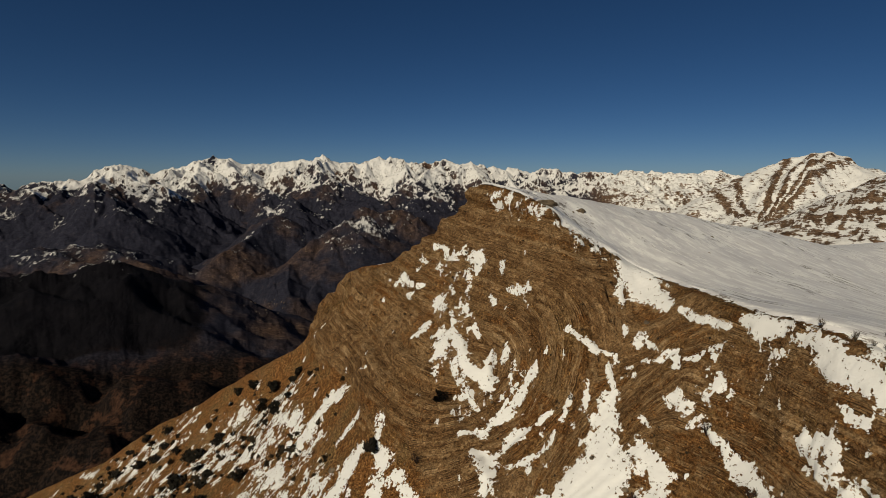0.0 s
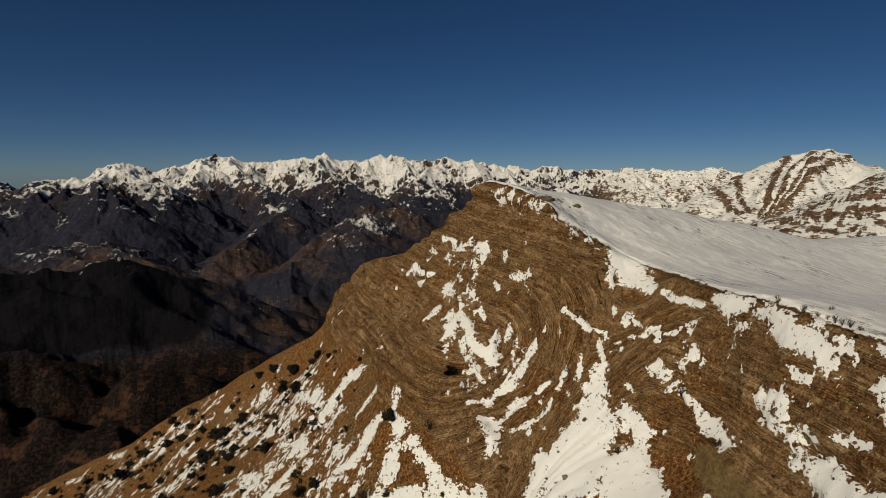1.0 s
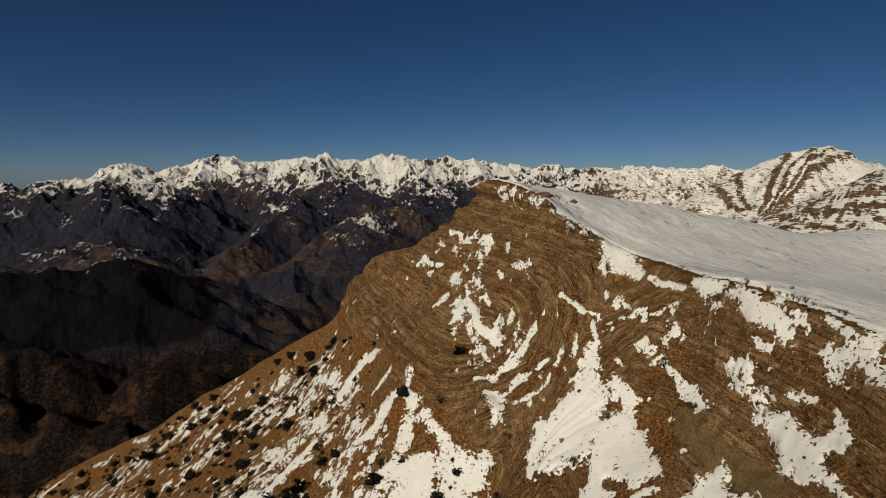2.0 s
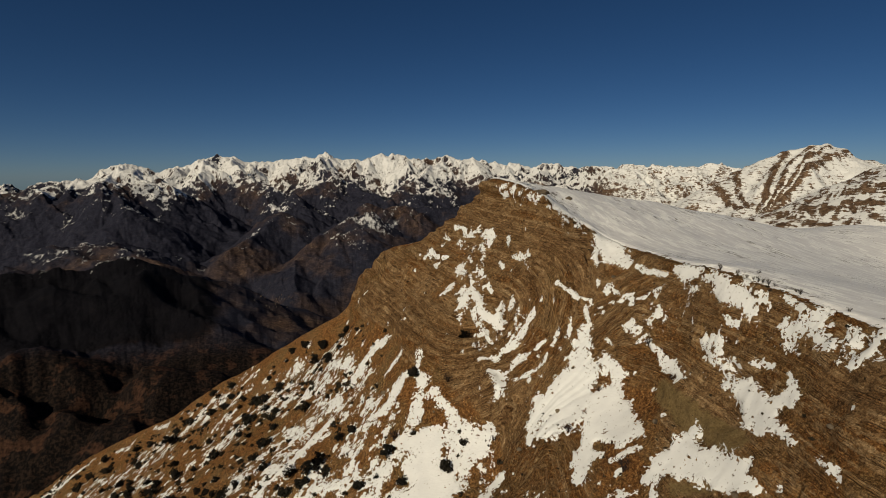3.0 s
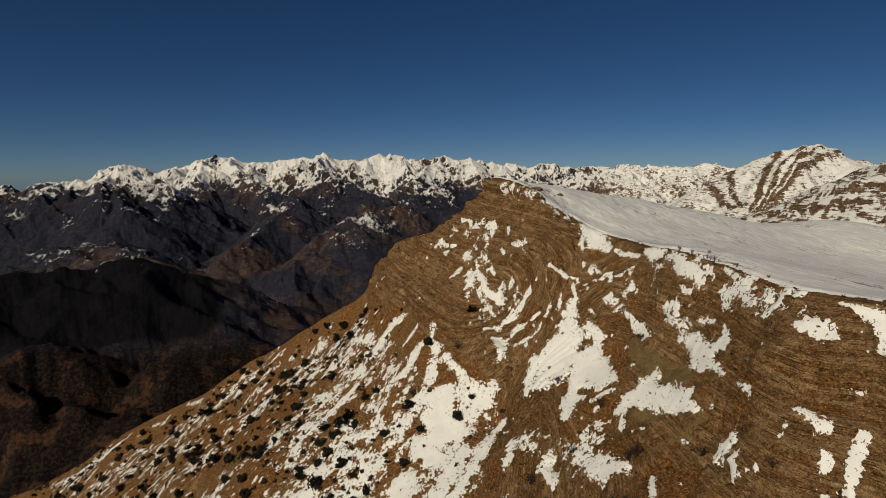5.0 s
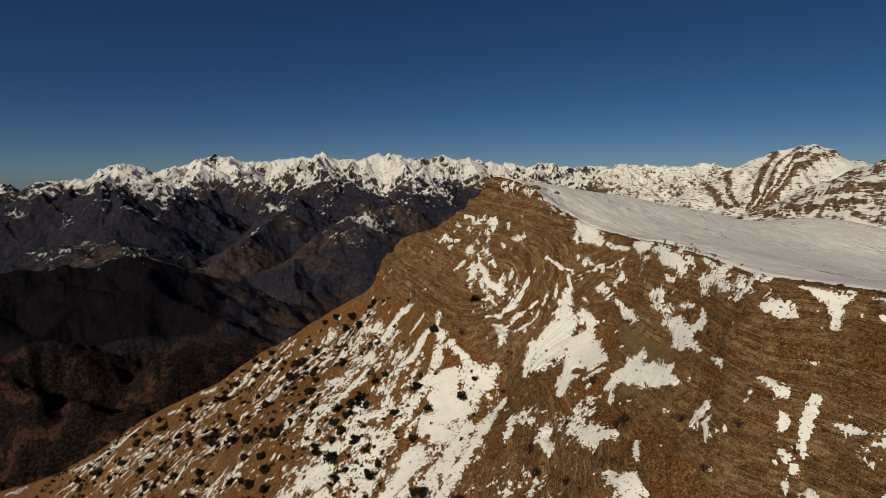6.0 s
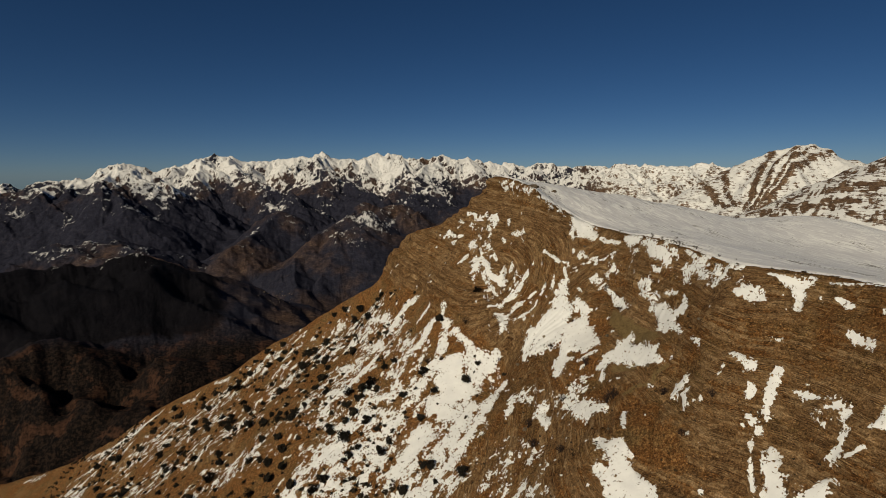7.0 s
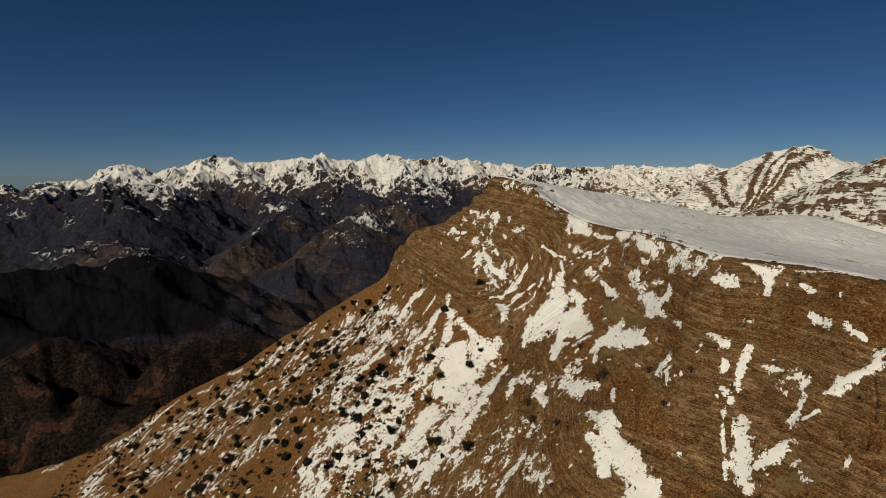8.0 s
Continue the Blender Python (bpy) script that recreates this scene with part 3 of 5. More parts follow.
drift((-6.2, 109.7, -33.1, 0.35), (-4.5, 109.3, -31.9, 1.05), (-3.3, 110.8, -30.5, 0.95), (-2.3, 111.2, -29.6, 0.36))
drift((-2.0, 101.8, -35.3, 0.55), (-0.3, 102.6, -33.9, 0.99), (0.2, 104.4, -32.2, 1.01), (1.9, 105.3, -30.7, 0.79), (3.2, 103.7, -31.4, 1.00), (3.5, 102.2, -32.6, 0.99), (4.0, 100.9, -33.9, 1.08), (4.5, 99.2, -35.5, 1.50), (6.5, 97.6, -36.6, 1.48), (8.5, 96.0, -37.6, 1.25))
drift((1.9, 109.4, -27.7, 0.47), (2.3, 106.8, -29.4, 0.46))
drift((5.0, 104.3, -29.8, 0.45), (6.3, 104.0, -29.2, 0.56), (6.8, 102.5, -30.4, 0.33))
drift((9.3, 99.6, -32.1, 0.43), (8.7, 98.5, -34.2, 0.74), (7.9, 97.5, -36.0, 1.05))
drift((11.8, 98.6, -31.4, 0.42), (10.9, 97.6, -33.8, 0.42))
drift((17.0, 94.7, -32.8, 0.41), (16.5, 94.1, -34.2, 0.61), (15.7, 93.3, -36.0, 0.91), (13.8, 92.3, -38.8, 1.10), (11.7, 91.5, -41.0, 1.00), (9.7, 91.1, -42.7, 0.80), (8.7, 90.8, -43.5, 0.50))
drift((10.2, 91.8, -41.7, 0.50), (11.8, 92.9, -39.5, 0.51), (13.1, 93.8, -37.8, 0.41))
drift((3.7, 91.3, -45.4, 0.40), (5.7, 90.9, -44.9, 0.40), (7.2, 90.3, -44.8, 0.79), (8.7, 90.6, -43.7, 0.40))
drift((4.9, 95.7, -39.7, 0.42), (5.7, 94.3, -41.0, 0.41), (6.8, 93.4, -41.6, 0.41))
drift((6.1, 88.5, -47.3, 0.49), (7.9, 87.1, -47.6, 0.96), (8.3, 85.3, -49.1, 1.23), (7.7, 83.8, -51.2, 1.30))
drift((8.4, 86.6, -47.8, 0.96), (10.7, 86.8, -45.9, 0.86), (11.8, 87.7, -44.4, 0.87), (14.1, 87.1, -43.0, 0.86), (15.2, 87.1, -42.0, 0.38))
drift((11.0, 84.7, -47.8, 0.37), (13.6, 83.8, -46.3, 0.55), (15.8, 83.4, -44.6, 0.37), (17.6, 83.2, -43.0, 0.27), (18.6, 83.9, -41.4, 0.28))
drift((16.8, 86.6, -40.8, 0.47), (17.9, 86.7, -39.5, 0.38), (18.6, 86.8, -38.7, 0.28))
drift((21.5, 91.8, -29.6, 0.39), (21.0, 90.9, -31.3, 0.39))
drift((22.2, 93.6, -26.5, 0.40), (23.8, 91.9, -27.4, 0.39), (25.5, 90.9, -27.9, 0.58), (26.2, 89.7, -29.0, 0.58), (27.8, 88.7, -29.5, 0.48), (29.0, 88.0, -29.6, 0.47), (29.0, 87.4, -30.2, 0.38))
drift((27.6, 87.6, -30.8, 0.38), (27.6, 86.1, -32.2, 0.46), (27.7, 84.3, -33.9, 0.64), (27.0, 82.8, -35.6, 0.99), (26.2, 81.4, -37.3, 1.42))
drift((21.4, 86.8, -35.9, 0.38), (20.8, 85.9, -37.5, 0.47), (19.7, 84.8, -39.6, 0.28))
drift((24.3, 86.8, -33.5, 0.28), (23.8, 85.2, -35.7, 0.46), (23.2, 83.8, -37.5, 0.27))
drift((32.4, 88.3, -27.6, 0.57), (33.8, 88.5, -26.7, 0.85), (34.3, 87.3, -27.0, 0.65), (34.9, 85.2, -27.7, 0.37))
drift((32.7, 85.3, -29.5, 0.28), (34.4, 83.7, -29.0, 0.27), (35.0, 82.9, -28.9, 0.27))
drift((36.0, 83.3, -27.7, 0.45), (36.7, 82.0, -27.6, 0.79), (36.4, 80.4, -28.9, 0.52), (35.5, 81.0, -29.4, 0.35))
drift((37.3, 80.4, -27.8, 0.26), (38.7, 78.8, -26.8, 0.34), (39.5, 78.9, -25.6, 0.51), (40.3, 78.1, -24.8, 0.42), (41.1, 77.3, -24.1, 0.25))
drift((30.1, 85.9, -30.9, 0.37), (31.0, 85.5, -30.6, 0.37))
drift((29.1, 84.9, -32.4, 0.28), (30.1, 84.6, -32.0, 0.27), (31.1, 84.1, -31.6, 0.36))
drift((33.9, 78.6, -32.9, 0.60), (35.0, 77.5, -32.4, 1.01), (35.8, 76.2, -32.5, 0.66), (34.7, 76.5, -33.5, 0.50))
drift((36.2, 74.0, -33.7, 0.32), (36.8, 73.5, -33.3, 0.32))
drift((35.1, 73.8, -35.2, 0.40), (35.6, 73.8, -34.6, 0.24))
drift((37.0, 72.3, -34.1, 0.39), (37.0, 71.1, -35.2, 0.39), (37.6, 69.7, -35.7, 0.23), (38.2, 68.5, -36.0, 0.23))
drift((37.7, 68.1, -37.1, 0.37), (38.2, 67.4, -36.9, 0.37))
drift((38.6, 66.3, -37.2, 0.37), (38.9, 64.3, -37.6, 0.85), (39.2, 61.3, -37.5, 0.95))
drift((30.5, 78.5, -36.2, 0.34), (30.9, 77.0, -36.9, 0.34))
drift((34.4, 106.5, -14.6, 0.78), (35.2, 102.6, -16.5, 1.94), (36.9, 99.3, -19.1, 1.89), (37.8, 96.1, -20.6, 1.42), (38.2, 93.1, -21.4, 0.99), (39.2, 90.7, -21.4, 0.48))
drift((33.2, 99.3, -19.1, 0.63), (32.6, 97.3, -20.8, 0.51), (32.3, 95.3, -22.5, 0.51))
drift((31.4, 91.5, -25.6, 0.39), (31.4, 90.4, -26.5, 0.58))
drift((39.6, 88.3, -21.8, 0.47), (40.4, 85.0, -21.9, 0.63), (41.4, 81.5, -21.8, 0.61), (42.2, 78.2, -21.8, 0.50))
drift((45.7, 104.0, -18.7, 0.33), (48.4, 100.4, -19.6, 0.42), (49.5, 96.2, -20.0, 0.41), (46.0, 84.1, -19.3, 0.36))
drift((43.9, 75.5, -20.2, 1.29), (44.2, 73.2, -21.0, 1.56), (45.6, 71.2, -19.8, 1.06), (42.6, 75.6, -22.5, 0.32))
drift((44.3, 70.3, -22.8, 0.30), (45.0, 68.1, -22.7, 0.29))
drift((46.0, 68.8, -20.3, 0.44), (46.4, 66.1, -20.6, 1.06), (46.6, 62.3, -21.5, 1.34), (47.1, 59.4, -22.4, 1.53), (47.8, 57.0, -22.8, 1.84))
drift((49.4, 61.1, -19.3, 0.65), (49.0, 58.8, -19.7, 0.88))
drift((15.3, 110.0, -6.3, 0.23), (17.3, 106.9, -6.5, 0.33), (19.1, 104.5, -6.9, 0.33))
drift((21.2, 102.8, -8.5, 0.32), (24.6, 104.4, -9.0, 0.33))
drift((9.9, 117.1, -3.6, 0.24), (12.1, 115.4, -3.4, 0.36))
drift((10.3, 115.8, -5.5, 0.24), (12.3, 114.0, -5.8, 0.35))
drift((46.6, 66.3, -20.0, 1.40), (47.0, 60.2, -21.9, 2.03), (47.9, 55.9, -23.3, 1.48), (49.1, 55.0, -21.7, 0.98))
drift((51.0, 51.8, -20.5, 0.64), (51.4, 47.3, -21.5, 0.78), (51.5, 43.5, -21.9, 0.61))
drift((49.0, 49.4, -24.8, 0.47), (49.9, 45.4, -24.3, 0.92), (49.9, 40.2, -24.6, 0.74))
drift((49.2, 33.4, -25.1, 0.71), (50.4, 33.1, -23.4, 0.57), (51.5, 33.2, -22.0, 0.71), (53.1, 33.7, -20.9, 0.57))
drift((52.5, 31.1, -21.5, 0.56), (54.0, 30.9, -20.9, 0.55))
drift((50.2, 26.8, -25.7, 0.54), (51.3, 25.5, -25.7, 0.80), (53.6, 23.5, -26.4, 0.66))
drift((45.7, 58.4, -25.9, 0.67), (46.1, 56.0, -26.7, 0.66))
drift((45.5, 49.7, -31.0, 0.64), (46.5, 45.7, -30.2, 0.47))
drift((46.7, 42.7, -30.0, 0.46), (45.5, 38.8, -31.8, 0.74), (44.8, 38.9, -32.9, 0.59))
drift((44.1, 53.6, -31.7, 0.49), (44.2, 51.8, -32.3, 0.65))
drift((42.1, 52.2, -35.6, 0.65), (43.5, 49.7, -34.2, 1.12), (42.2, 44.1, -36.9, 2.16), (43.6, 41.8, -35.1, 1.97), (44.9, 40.4, -33.1, 0.90))
drift((42.3, 37.3, -36.7, 0.59), (42.2, 34.7, -36.8, 0.58))
drift((42.7, 29.2, -36.7, 0.70), (43.0, 26.4, -36.8, 0.68))
drift((37.7, 68.6, -36.5, 0.54), (38.7, 65.8, -37.4, 1.06), (39.0, 61.2, -37.9, 1.21))
drift((35.1, 77.1, -32.5, 0.94), (35.6, 75.4, -33.4, 0.75))
drift((36.6, 72.4, -34.5, 0.55), (37.4, 70.1, -35.5, 0.54))
drift((26.9, 83.9, -34.7, 0.98), (25.7, 81.0, -38.0, 1.73), (24.1, 77.3, -42.1, 3.03), (20.6, 73.6, -46.9, 4.47), (17.4, 71.1, -50.6, 4.05), (14.3, 71.3, -53.5, 1.66))
drift((24.4, 66.1, -47.7, 2.86), (22.4, 60.9, -50.7, 2.43), (20.3, 59.1, -52.8, 2.75), (19.2, 55.9, -54.7, 1.52))
drift((29.2, 75.2, -39.7, 1.50), (30.6, 71.0, -41.6, 1.46), (29.0, 68.9, -43.9, 1.09))
drift((29.5, 65.4, -45.2, 1.60), (29.2, 60.1, -46.6, 1.55), (29.6, 55.8, -47.1, 1.01))
drift((24.5, 55.2, -50.7, 0.67), (26.7, 54.3, -49.4, 0.50), (28.6, 53.9, -48.2, 0.66))
drift((30.1, 50.0, -48.2, 0.97), (33.0, 48.1, -46.3, 1.60), (35.4, 49.7, -44.0, 0.81))
drift((34.6, 43.3, -45.7, 1.24), (36.4, 39.7, -44.2, 1.36), (38.3, 37.1, -42.2, 0.89))
drift((27.4, 43.5, -51.8, 0.47), (29.0, 47.6, -49.6, 0.64))
drift((20.9, 47.9, -55.8, 0.64), (20.5, 41.6, -57.5, 1.24), (21.5, 36.5, -57.3, 1.20), (23.8, 36.8, -55.6, 0.75))
drift((20.7, 23.0, -57.8, 0.54), (22.3, 19.4, -57.1, 1.58), (23.8, 15.6, -57.8, 1.28))
drift((19.2, 17.2, -60.5, 0.78), (20.4, 14.7, -60.7, 1.53), (21.9, 11.3, -61.5, 2.48), (20.1, 9.9, -63.7, 1.47))
drift((24.9, 11.2, -59.5, 0.99), (25.0, 7.8, -61.5, 1.44), (25.8, 4.8, -63.0, 1.64), (27.1, 2.1, -63.9, 2.06), (24.0, 2.8, -65.5, 1.85))
drift((27.3, 8.7, -59.5, 0.60), (26.9, 6.3, -61.3, 0.71))
drift((36.4, 24.9, -47.8, 0.54), (37.8, 24.5, -46.3, 0.81), (39.1, 24.7, -44.5, 0.68))
drift((37.6, 20.9, -46.6, 0.53), (37.3, 18.7, -47.4, 0.65))
drift((27.8, 27.4, -53.3, 0.56), (25.9, 22.0, -54.6, 0.40))
drift((46.0, 18.3, -36.6, 0.64), (47.3, 16.3, -37.5, 1.01), (48.4, 14.9, -38.2, 0.50))
drift((46.9, 13.2, -41.2, 0.49), (46.3, 12.2, -42.9, 0.73))
drift((52.0, 12.8, -37.8, 0.49), (50.3, 11.3, -40.5, 0.61), (48.4, 9.7, -43.7, 0.72), (47.3, 8.7, -45.6, 0.36))
drift((45.3, 9.5, -46.5, 0.96), (45.4, 8.2, -47.7, 0.95))
drift((43.9, 6.9, -49.9, 0.35), (42.7, 4.5, -52.5, 0.46), (41.3, 1.1, -55.6, 0.34), (39.9, -2.2, -58.4, 0.33))
drift((44.9, 5.2, -50.4, 0.35), (44.3, 2.9, -52.3, 0.80), (43.6, -0.4, -54.8, 1.33), (42.6, -3.5, -57.1, 1.84), (41.5, -6.3, -59.4, 1.06))
drift((44.5, -4.6, -56.1, 0.85), (47.0, -4.1, -53.7, 0.96), (49.1, -4.1, -51.7, 0.85), (50.3, -4.4, -50.7, 0.32))
drift((45.4, 2.9, -51.5, 0.57), (46.4, 2.1, -51.1, 0.34))
drift((52.7, 8.8, -40.7, 0.47), (53.7, 6.9, -41.0, 0.58), (54.9, 5.2, -40.8, 0.34))
drift((55.0, 3.3, -41.9, 0.45), (56.0, 2.9, -40.9, 0.45))
drift((55.5, -1.5, -43.7, 0.43), (54.6, -0.9, -44.4, 0.65), (53.6, -1.8, -46.1, 0.54), (52.0, -2.4, -48.1, 0.65))
drift((53.8, -3.7, -46.6, 0.32), (55.5, -4.1, -44.7, 0.32))
drift((57.4, -2.9, -41.9, 0.43), (58.7, -3.8, -40.7, 0.84), (60.4, -4.1, -39.0, 1.05), (62.8, -4.9, -37.1, 0.73), (64.6, -5.1, -35.4, 0.83), (66.5, -4.4, -33.2, 1.04))
drift((62.3, 9.6, -30.4, 0.35), (62.7, 7.3, -30.8, 0.69), (63.1, 5.0, -31.4, 0.68))
drift((64.7, 2.9, -30.6, 0.44), (64.8, 1.1, -31.4, 0.66), (65.5, -1.1, -32.1, 0.32))
drift((57.4, 26.0, -22.0, 0.54), (59.6, 24.0, -23.0, 0.92), (61.1, 22.1, -23.8, 1.30), (60.0, 21.1, -26.0, 1.03), (58.9, 19.7, -28.3, 0.90))
drift((61.2, 21.9, -23.9, 1.17), (63.1, 21.2, -22.5, 0.77))
drift((64.7, 18.8, -22.6, 0.51), (66.6, 16.0, -22.5, 0.37), (68.8, 13.9, -21.9, 0.36), (70.4, 11.2, -22.0, 0.47), (72.7, 9.6, -22.2, 0.47))
drift((64.9, 13.1, -26.0, 0.60), (64.4, 15.1, -25.4, 0.49))
drift((49.2, -7.7, -53.3, 0.52), (50.3, -7.9, -52.3, 0.41))
drift((49.5, -10.9, -54.7, 0.40), (50.2, -11.6, -54.4, 0.30))
drift((55.0, -13.0, -50.4, 0.39), (55.7, -12.7, -49.5, 0.29))
drift((21.1, 44.1, -56.5, 0.47), (20.5, 48.3, -55.9, 0.48))
drift((27.5, 119.5, -7.4, 0.9), (30.4, 112.4, -11.0, 2.2), (34.0, 108.5, -13.6, 3.0), (36.2, 103.9, -16.4, 3.5), (36.7, 97.5, -20.5, 2.6), (38.6, 91.8, -21.5, 1.4))
drift((-22.7, 117.7, -48.7, 1.85), (-26.3, 119.3, -51.4, 2.11), (-28.2, 117.4, -54.5, 1.86), (-30.4, 115.7, -57.6, 2.08), (-32.2, 114.7, -59.7, 1.38))
drift((-16.4, 105.6, -47.9, 0.88), (-19.1, 104.7, -51.5, 0.88), (-21.3, 104.4, -54.0, 0.66))
drift((-10.7, 99.2, -46.4, 1.06), (-12.2, 97.4, -49.7, 1.06), (-10.6, 93.8, -51.6, 1.25), (-11.5, 90.7, -55.4, 1.23), (-12.4, 87.8, -58.7, 1.62))
drift((-15.2, 98.1, -52.0, 1.06), (-17.3, 96.9, -54.9, 1.48), (-19.0, 95.1, -57.7, 1.68), (-22.2, 94.4, -60.7, 1.47))
drift((-8.2, 91.3, -52.4, 0.82), (-5.7, 87.9, -54.6, 1.21), (-2.0, 83.8, -57.6, 1.59), (0.8, 81.0, -59.7, 1.96), (3.2, 80.2, -59.5, 1.56), (2.1, 78.5, -61.9, 1.35))
drift((-13.9, 84.2, -62.7, 2.79), (-8.0, 82.7, -61.3, 3.16), (-11.1, 78.7, -65.9, 4.27), (-5.5, 74.7, -66.9, 3.04), (-15.0, 72.8, -71.2, 3.40), (-9.9, 67.7, -71.8, 2.57))
drift((6.2, 72.1, -64.2, 1.12), (3.4, 69.3, -66.4, 1.48), (0.3, 65.0, -68.5, 1.80), (-1.8, 61.6, -70.4, 1.59), (-4.7, 57.2, -73.4, 1.56), (-8.4, 53.2, -76.8, 1.52), (-11.9, 50.4, -79.8, 1.50), (-14.4, 48.2, -82.1, 1.32), (-18.5, 45.1, -85.5, 1.30), (-22.5, 43.0, -88.5, 1.44))
drift((6.4, 29.9, -71.9, 0.87), (2.7, 28.6, -75.8, 1.01), (-0.4, 26.2, -78.8, 1.13))
drift((12.1, 55.4, -61.1, 0.51), (9.8, 57.2, -62.7, 0.69), (6.8, 59.7, -64.9, 1.05))
drift((12.4, 47.4, -63.1, 0.65), (13.5, 43.4, -63.0, 1.10))
drift((7.8, 61.2, -63.7, 1.41), (5.5, 56.2, -66.7, 1.03))
drift((-37.0, 105.1, -67.3, 1.11), (-41.1, 102.1, -70.8, 1.53), (-45.1, 98.8, -74.1, 1.29), (-50.0, 95.2, -78.2, 0.85), (-55.4, 94.8, -81.8, 0.64))
drift((-119.6, 176.3, -102.2, 1.20), (-124.7, 180.2, -105.1, 1.22), (-130.4, 184.4, -107.3, 0.93))
drift((-140.2, 180.9, -114.8, 0.92), (-147.6, 183.4, -118.0, 0.93))
drift((-160.9, 187.6, -124.6, 0.94), (-171.1, 185.1, -132.5, 1.56), (-181.9, 186.5, -139.8, 1.57), (-193.4, 189.0, -147.6, 1.27), (-207.5, 195.5, -156.0, 0.98))
drift((-253.4, 218.4, -179.3, 1.41), (-267.8, 225.5, -185.9, 1.08))
drift((-199.1, 161.6, -160.6, 2.04), (-188.6, 159.7, -153.9, 1.16))
drift((-18.7, 65.1, -76.9, 3.99), (-21.4, 61.5, -79.9, 2.85), (-24.8, 57.5, -83.4, 1.74))
drift((-42.5, 79.0, -81.0, 1.77), (-49.4, 72.5, -88.0, 1.71), (-54.9, 70.5, -92.0, 1.13))
drift((23.7, 75.4, -43.6, 4.51), (18.9, 72.3, -48.8, 5.93))
drift((26.7, 68.2, -45.5, 3.97), (27.4, 58.4, -47.8, 2.73))
drift((33.9, 48.3, -45.6, 2.24), (37.5, 38.8, -43.0, 1.80))
drift((23.2, 60.5, -50.2, 3.12), (23.2, 60.5, -50.2, 3.12))
drift((35.9, 106.4, -15.4, 2.23), (36.0, 101.6, -17.4, 2.57), (37.4, 97.8, -19.9, 2.07))
drift((44.3, 74.2, -20.3, 1.74), (45.5, 70.9, -20.1, 1.36))
drift((46.5, 65.2, -20.6, 1.39), (47.0, 61.1, -21.4, 1.70), (47.8, 57.9, -22.0, 2.12))
drift((4.6, 80.0, -58.8, 1.94), (-1.4, 77.9, -63.7, 2.70))
drift((-4.1, 67.5, -69.5, 2.20), (-8.9, 61.0, -74.2, 2.48))
flecks(0.75, (-48.2, 141.5, -64.3, 7.76), (-61.4, 140.9, -74.7, 9.33))
flecks(0.75, (-36.1, 122.0, -59.3, 5.94), (-47.2, 114.5, -71.4, 6.95))
flecks(1.15, (-27.0, 84.3, -69.9, 9.01), (-38.9, 82.4, -77.4, 9.96), (-49.2, 71.4, -88.5, 11.36), (-58.5, 61.3, -98.5, 9.01))
flecks(1.1, (-15.1, 62.3, -76.6, 7.14), (-28.7, 50.4, -88.5, 10.07), (-35.1, 46.8, -93.4, 9.88))
flecks(0.6, (-84.3, 147.1, -87.5, 4.81), (-91.6, 134.6, -96.2, 3.07))
flecks(0.7, (3.9, 43.5, -71.3, 4.75), (-3.3, 34.4, -79.4, 6.00), (-9.3, 33.8, -83.8, 6.00))
flecks(0.6, (8.2, 16.6, -71.9, 3.92), (9.1, 37.2, -68.2, 3.64))
flecks(0.75, (51.1, 35.3, -22.3, 2.87), (49.8, 48.8, -23.6, 3.94), (52.7, 24.3, -25.9, 1.86))
flecks(0.5, (40.5, 73.8, -27.3, 4.60), (44.1, 53.6, -31.7, 2.62))
flecks(0.65, (2.0, 117.7, -19.0, 4.96), (-0.3, 103.1, -33.5, 3.32), (6.9, 93.9, -41.0, 4.09))
flecks(0.55, (13.1, 95.7, -35.3, 2.06), (16.5, 84.7, -42.8, 2.32))
flecks(0.35, (24.0, 101.4, -11.0, 2.33), (31.6, 101.6, -15.2, 1.71))
flecks(0.5, (55.6, 0.7, -42.6, 3.31), (54.7, 6.7, -40.2, 2.33))
flecks(0.6, (-174.5, 173.0, -139.5, 6.62), (-140.9, 154.5, -124.4, 6.16), (-109.8, 141.0, -106.9, 5.80))
flecks(0.7, (23.7, 48.3, -53.4, 4.19), (18.4, 39.0, -59.6, 3.05))
flecks(1.2, (-18.9, 83.9, -65.6, 7.97), (-30.3, 73.5, -77.7, 13.31), (-43.9, 61.2, -90.8, 12.54))
flecks(1.15, (-3.3, 78.3, -63.8, 7.73), (-11.7, 56.3, -77.4, 10.35), (-25.0, 45.2, -89.0, 9.75))
flecks(0.95, (-35.3, 111.8, -63.6, 5.92), (-51.5, 111.3, -75.1, 8.24), (-63.3, 101.1, -85.0, 6.59))
scoured((17.0, 116.6, -3.5, 0.36), (20.9, 125.6, -3.9, 0.39))
scoured((17.5, 108.2, -4.9, 0.56), (22.2, 118.3, -5.5, 0.74), (23.4, 119.9, -5.7, 0.62))
scoured((13.2, 114.8, -2.9, 0.36), (17.0, 125.8, -2.9, 0.26))
cleft((63.2, -6.2, -37.5, 0.41), (62.1, -8.3, -40.0, 0.50), (60.4, -10.7, -43.3, 0.40))
cleft((59.1, -11.3, -45.1, 0.39), (57.3, -13.1, -48.1, 0.39))
cleft((16.5, 98.6, -26.0, 0.32), (17.1, 97.2, -28.3, 0.52), (16.9, 96.2, -30.7, 0.52), (16.5, 95.1, -33.0, 0.31))
cleft((30.7, 98.0, -19.4, 0.31), (30.8, 96.0, -21.6, 0.41))
cleft((-19.8, 127.2, -36.5, 0.27), (-18.9, 123.9, -38.3, 0.33))
